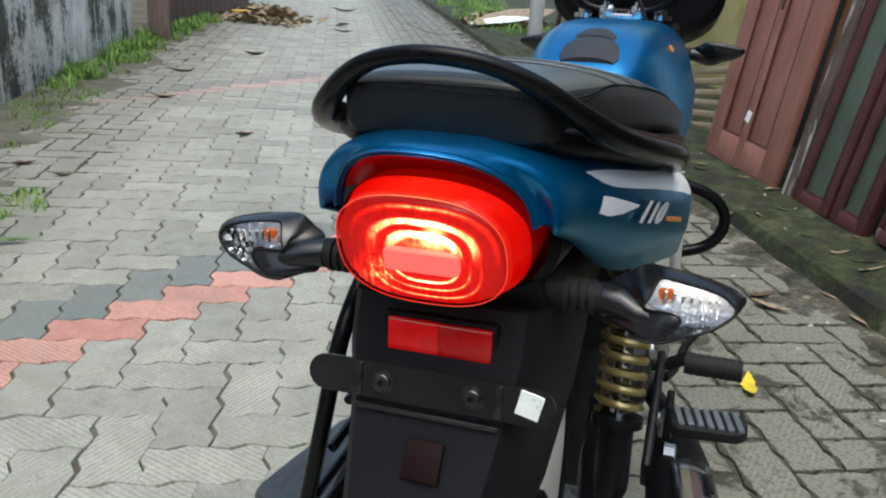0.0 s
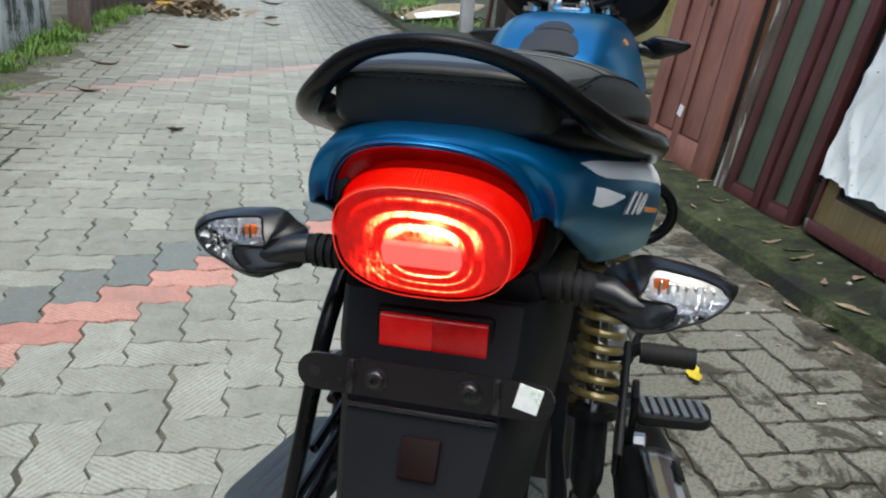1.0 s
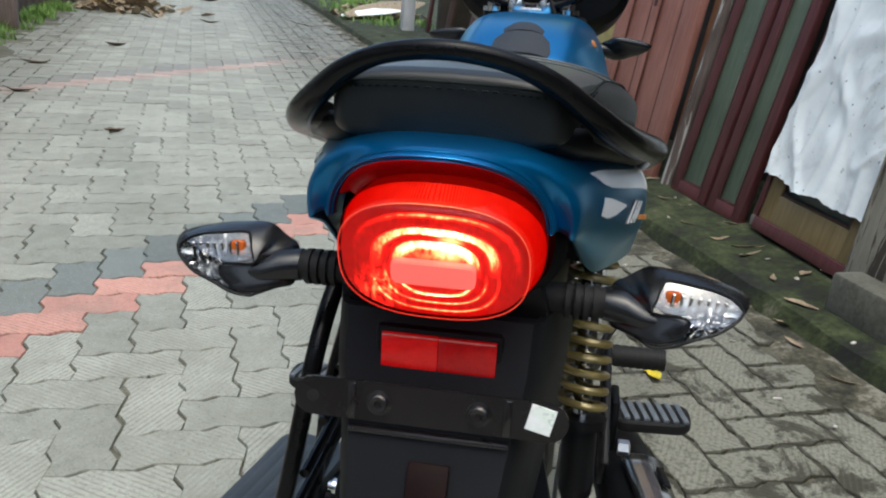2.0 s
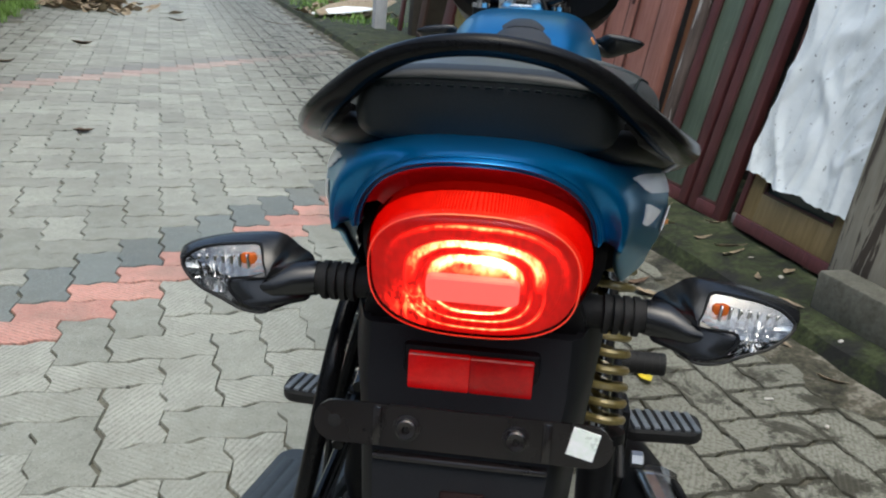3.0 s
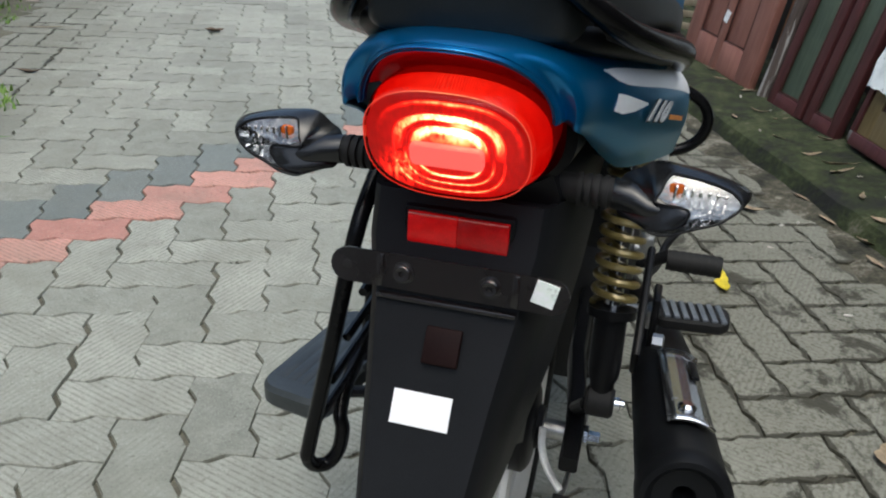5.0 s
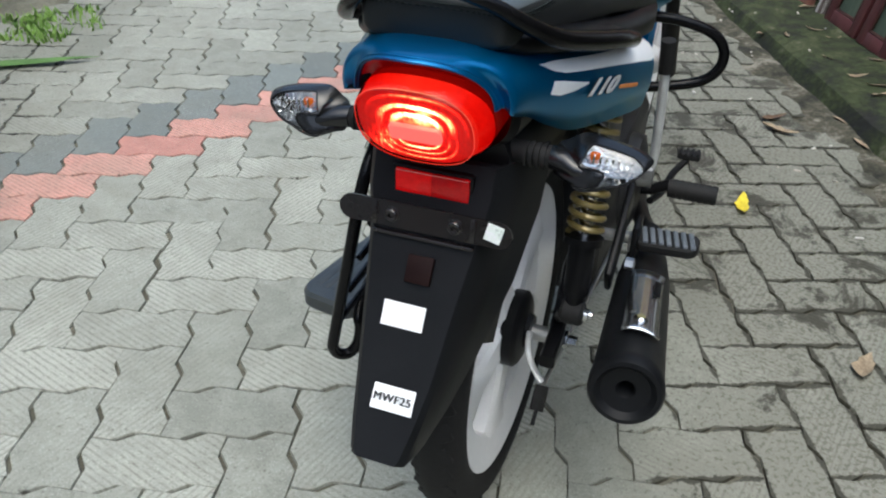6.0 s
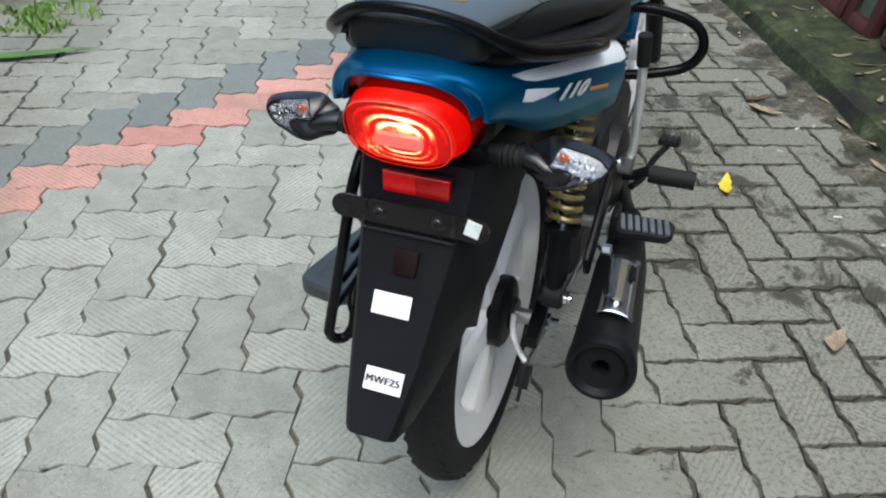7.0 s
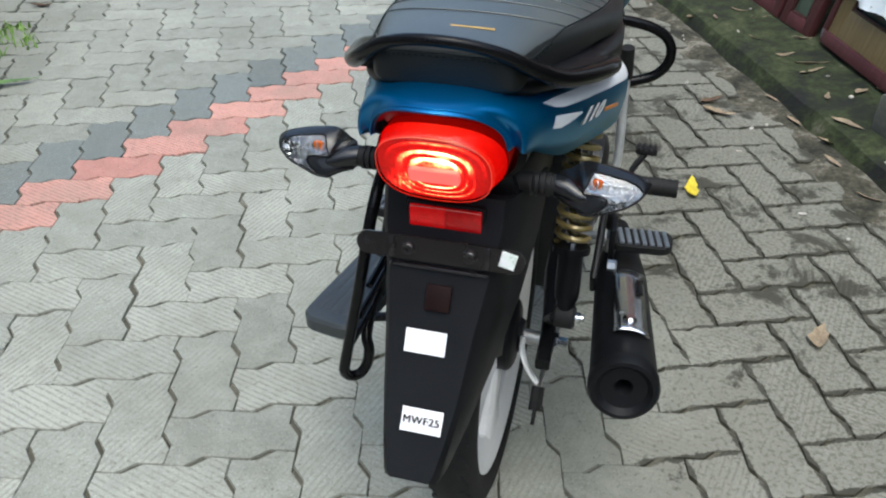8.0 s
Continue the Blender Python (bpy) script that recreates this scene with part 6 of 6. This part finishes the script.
spots = []
for k in range(150):
    y = rng.uniform(2.2, 8.2)
    spots.append((-1.0 + rng.random() ** 1.6 * 0.28 + 0.10 * max(0, y - 6.5), y, -0.01, 40, 0.10, rng.uniform(0.03, 0.095) * (1.2 if y > 3.2 else 0.5)))
for k in range(26):
    spots.append((rng.gauss(-0.50, 0.06), rng.gauss(0.98, 0.09), -0.01, 22, 0.05, 0.035))
for k in range(30):
    spots.append((rng.uniform(-0.95, -0.66), rng.uniform(0.6, 3.2), -0.01, 12, 0.06, 0.03))
solid("grass", grass_tufts(spots, 0.5, 1.3), GRASS, flat, "bright green grass and weeds along the wall", "grass", kind="stuff", smooth=0)
spots = [(rng.uniform(2.3, 3.3), rng.uniform(7.4, 13), 0.07, 26, 0.14, rng.uniform(0.04, 0.12)) for k in range(90)]
solid("grass", grass_tufts(spots, 0.5, 1.3), GRASS, flat, "green weeds on the platform by the lane", "grass", kind="stuff", smooth=0)


def grit(n, seed):
    """Small pale chips and crumbs strewn along the gutter."""
    r = random.Random(seed)
    bits = []
    for _ in range(n):
        x, y = r.uniform(1.75, 2.42), r.uniform(-1.2, 3.6)
        z = max(kerb_height(x, y) if x > 2.15 else -1, gutter_height(x, y), 0.0)
        m = Matrix.Translation((x, y, z + 0.002)) @ Euler((r.uniform(-0.4, 0.4), r.uniform(-0.4, 0.4), r.uniform(0, 6.28))).to_matrix().to_4x4()
        bits.append(moved(rbox(r.uniform(0.006, 0.022), r.uniform(0.004, 0.012), r.uniform(0.003, 0.006), 0.0012, 1), m))
    return joined(*bits)


solid("grit", grit(90, 11), surface("pale_chips", (0.30, 0.27, 0.22), (0.62, 0.60, 0.55), 0.8, 0, 9, 60, 0.3, 0.001), flat, "pale chips and crumbs strewn along the gutter", "grit", kind="stuff", smooth=0)


def rubbish(cx, cy, z, n, sx, sy, seed, label):
    r = random.Random(seed)
    bits = []
    for k in range(n):
        u, v = r.gauss(0, 0.5), r.gauss(0, 0.5)
        h = 0.16 * math.exp(-(u * u + v * v) * 2)
        m = Matrix.Translation((cx + u * sx, cy + v * sy, z + h * r.random() + 0.01)) @ Euler((r.uniform(-0.6, 0.6), r.uniform(-0.6, 0.6), r.uniform(0, 6.28))).to_matrix().to_4x4()
        bits.append(moved(leaf_geo(r.uniform(0.08, 0.28), r.uniform(0.04, 0.10), r.uniform(0.2, 0.8), 0.5, 6), m))
    return solid("litter_heap", joined(*bits), DRYLEAF, flat, label, "litter", kind="stuff", smooth=60)


rubbish(-0.12, 8.3, 0.0, 170, 0.55, 0.5, 3, "heap of dry leaves and litter beside the lane")
rubbish(2.75, 8.6, 0.07, 120, 0.5, 0.6, 5, "heap of dry palm sheaths and leaves on the platform")
lay("yellow_wrapper", rbox(0.16, 0.10, 0.02, 0.006), surface("yellow_plastic", (0.6, 0.36, 0.02), (0.8, 0.5, 0.05), 0.4, 0, 20, 200, 0.2, 0.001), -0.42, 8.05, 0.10, 20, "crumpled yellow plastic wrapper on a litter heap", "wrapper")
sheath = [[(0.22 * math.cos(a) * w, y, 0.22 * math.sin(a) * w * 0.6 + h) for a in (0.2, 0.7, 1.2, 1.6, 2.0, 2.5, 2.9)] for y, w, h in ((-0.6, 0.3, 0.0), (-0.3, 0.8, 0.02), (0.1, 1.0, 0.05), (0.5, 0.7, 0.1), (0.8, 0.15, 0.16))]
sh_geo = loft(sheath, False)
sh_geo = joined(sh_geo, ([(x, y, z - 0.006) for x, y, z in sh_geo[0]], [f[::-1] for f in sh_geo[1]]))
solid("palm_sheath", sh_geo, DRYLEAF, Matrix.Translation((2.75, 8.4, 0.10)) @ Matrix.Rotation(radians(-55), 4, "Z"), "dry brown palm sheath on the platform", "palm sheath", smooth=60)
solid("palm_sheath", sh_geo, SHEET, Matrix.Translation((2.55, 8.15, 0.10)) @ Matrix.Rotation(radians(-80), 4, "Z") @ Matrix.Diagonal((0.5, 0.55, 0.6, 1)), "pale bleached palm sheath on the platform", "palm sheath", smooth=60)


# ---- paving ----
D = 0.072


def paver_outline(inset):
    """A two by one block with toothed sides, its lower left corner at the origin, in block units."""
    tooth = ((0.0, 0.0), (0.30, -D), (0.60, D), (0.90, D * 0.25))
    side_b = [(s + o, t) for o in (0, 1) for s, t in tooth]
    side_r = [(2 - t, s) for s, t in tooth]
    side_t = [(2 - s - o, 1 - t) for o in (0, 1) for s, t in tooth]
    side_l = [(t, 1 - s) for s, t in tooth]
    pts = side_b + side_r + side_t + side_l
    c = Vector((1.0, 0.5))
    n = len(pts)
    out = []
    for i in range(n):
        a, b, q = Vector(pts[i - 1]), Vector(pts[i]), Vector(pts[(i + 1) % n])
        n1, n2 = Vector((-(b - a).y, (b - a).x)).normalized(), Vector((-(q - b).y, (q - b).x)).normalized()
        nn = (n1 + n2).normalized()
        out.append(b + nn * inset / max(0.5, nn.dot(n1)))
    return out


def paver_geo():
    lo, hi = paver_outline(0.0115), paver_outline(0.0215)
    n = len(lo)
    verts = [(A * p.x, A * p.y, -0.03) for p in lo] + [(A * p.x, A * p.y, -0.003) for p in lo] + [(A * p.x, A * p.y, 0.0) for p in hi]
    faces = []
    for r in (0, 1):
        faces += [[r * n + i, r * n + (i + 1) % n, (r + 1) * n + (i + 1) % n, (r + 1) * n + i] for i in range(n)]
    faces.append([2 * n + i for i in range(n)])
    return verts, faces


def paver_mesh(material):
    v, f = paver_geo()
    me = bpy.data.meshes.new("paver")
    me.from_pydata(v, [], f)
    me.materials.append(material)
    uv = me.uv_layers.new(name="UVMap")
    for loop in me.loops:
        p = me.vertices[loop.vertex_index].co
        uv.data[loop.index].uv = (p.x, p.y)
    return me


MESHES = {m: paver_mesh(m) for m in (PAVE_GREY, PAVE_RED, PAVE_DARK, PALE_RED, PALE_DARK)}
BANDS = {0: (PAVE_RED, PAVE_DARK), -8: (PALE_RED, PALE_DARK)}  # the farther band uses paler copies of both colours
PG = paver_geo()
near, far = [], {mt: [] for mt in MESHES}
for q in range(-40, 60):
    for i in range(-130, 160):
        for upright in (0, 1):
            cx, cy = (i + 2 * q) * A, (i - 2 * q + upright) * A
            mx, my = cx + (0.5 if upright else 1) * A, cy + (1 if upright else 0.5) * A
            if not (PAVE_X0 < mx < PAVE_X1 and -7.6 < my < 15.5):
                continue
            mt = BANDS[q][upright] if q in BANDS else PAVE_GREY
            z = rng.uniform(-0.0014, 0.0008)
            tilt = (rng.gauss(0, 0.004), rng.gauss(0, 0.004), rng.gauss(0, 0.006))
            m = Matrix.Translation((cx + (A if upright else 0) + rng.gauss(0, 0.0009), cy + rng.gauss(0, 0.0009), z)) @ Euler((tilt[0], tilt[1], tilt[2] + (radians(90) if upright else 0))).to_matrix().to_4x4()
            (near if (0.05 < mx < 2.1 and -1.35 < my < 2.0) else far[mt]).append((m, mt))
paving = new("paving")
tagged(paving, "grey zigzag concrete paving blocks with red and dark bands", "pavement", kind="structure")
near.sort(key=lambda e: (e[0].translation - Vector((1.0, -0.4, 0))).length)
for k, (m, mt) in enumerate(near):
    if k < 300:
        ob = new("paver", MESHES[mt])
        ob.parent = paving
        ob.matrix_local = m
    else:
        far[mt].append((m, mt))
for mt, items in far.items():
    base = np.array([v for v in PG[0]])
    nv = len(base)
    verts, faces, uvs = [], [], []
    for k, (m, _) in enumerate(items):
        r = np.array(m)
        verts.append(base @ r[:3, :3].T + r[:3, 3])
        for f in PG[1]:
            faces.append([j + k * nv for j in f])
    if not items:
        continue
    me = bpy.data.meshes.new("paver_field")
    me.from_pydata(np.concatenate(verts).tolist(), [], faces)
    me.materials.append(mt)
    lay_uv = me.uv_layers.new(name="UVMap")
    idx = np.empty(len(me.loops), dtype=np.int32)
    me.loops.foreach_get("vertex_index", idx)
    lay_uv.data.foreach_set("uv", base[idx % nv][:, :2].ravel())
    ob = new("paver_field", me)
    ob.parent = paving
    tagged(ob, kind="stuff")
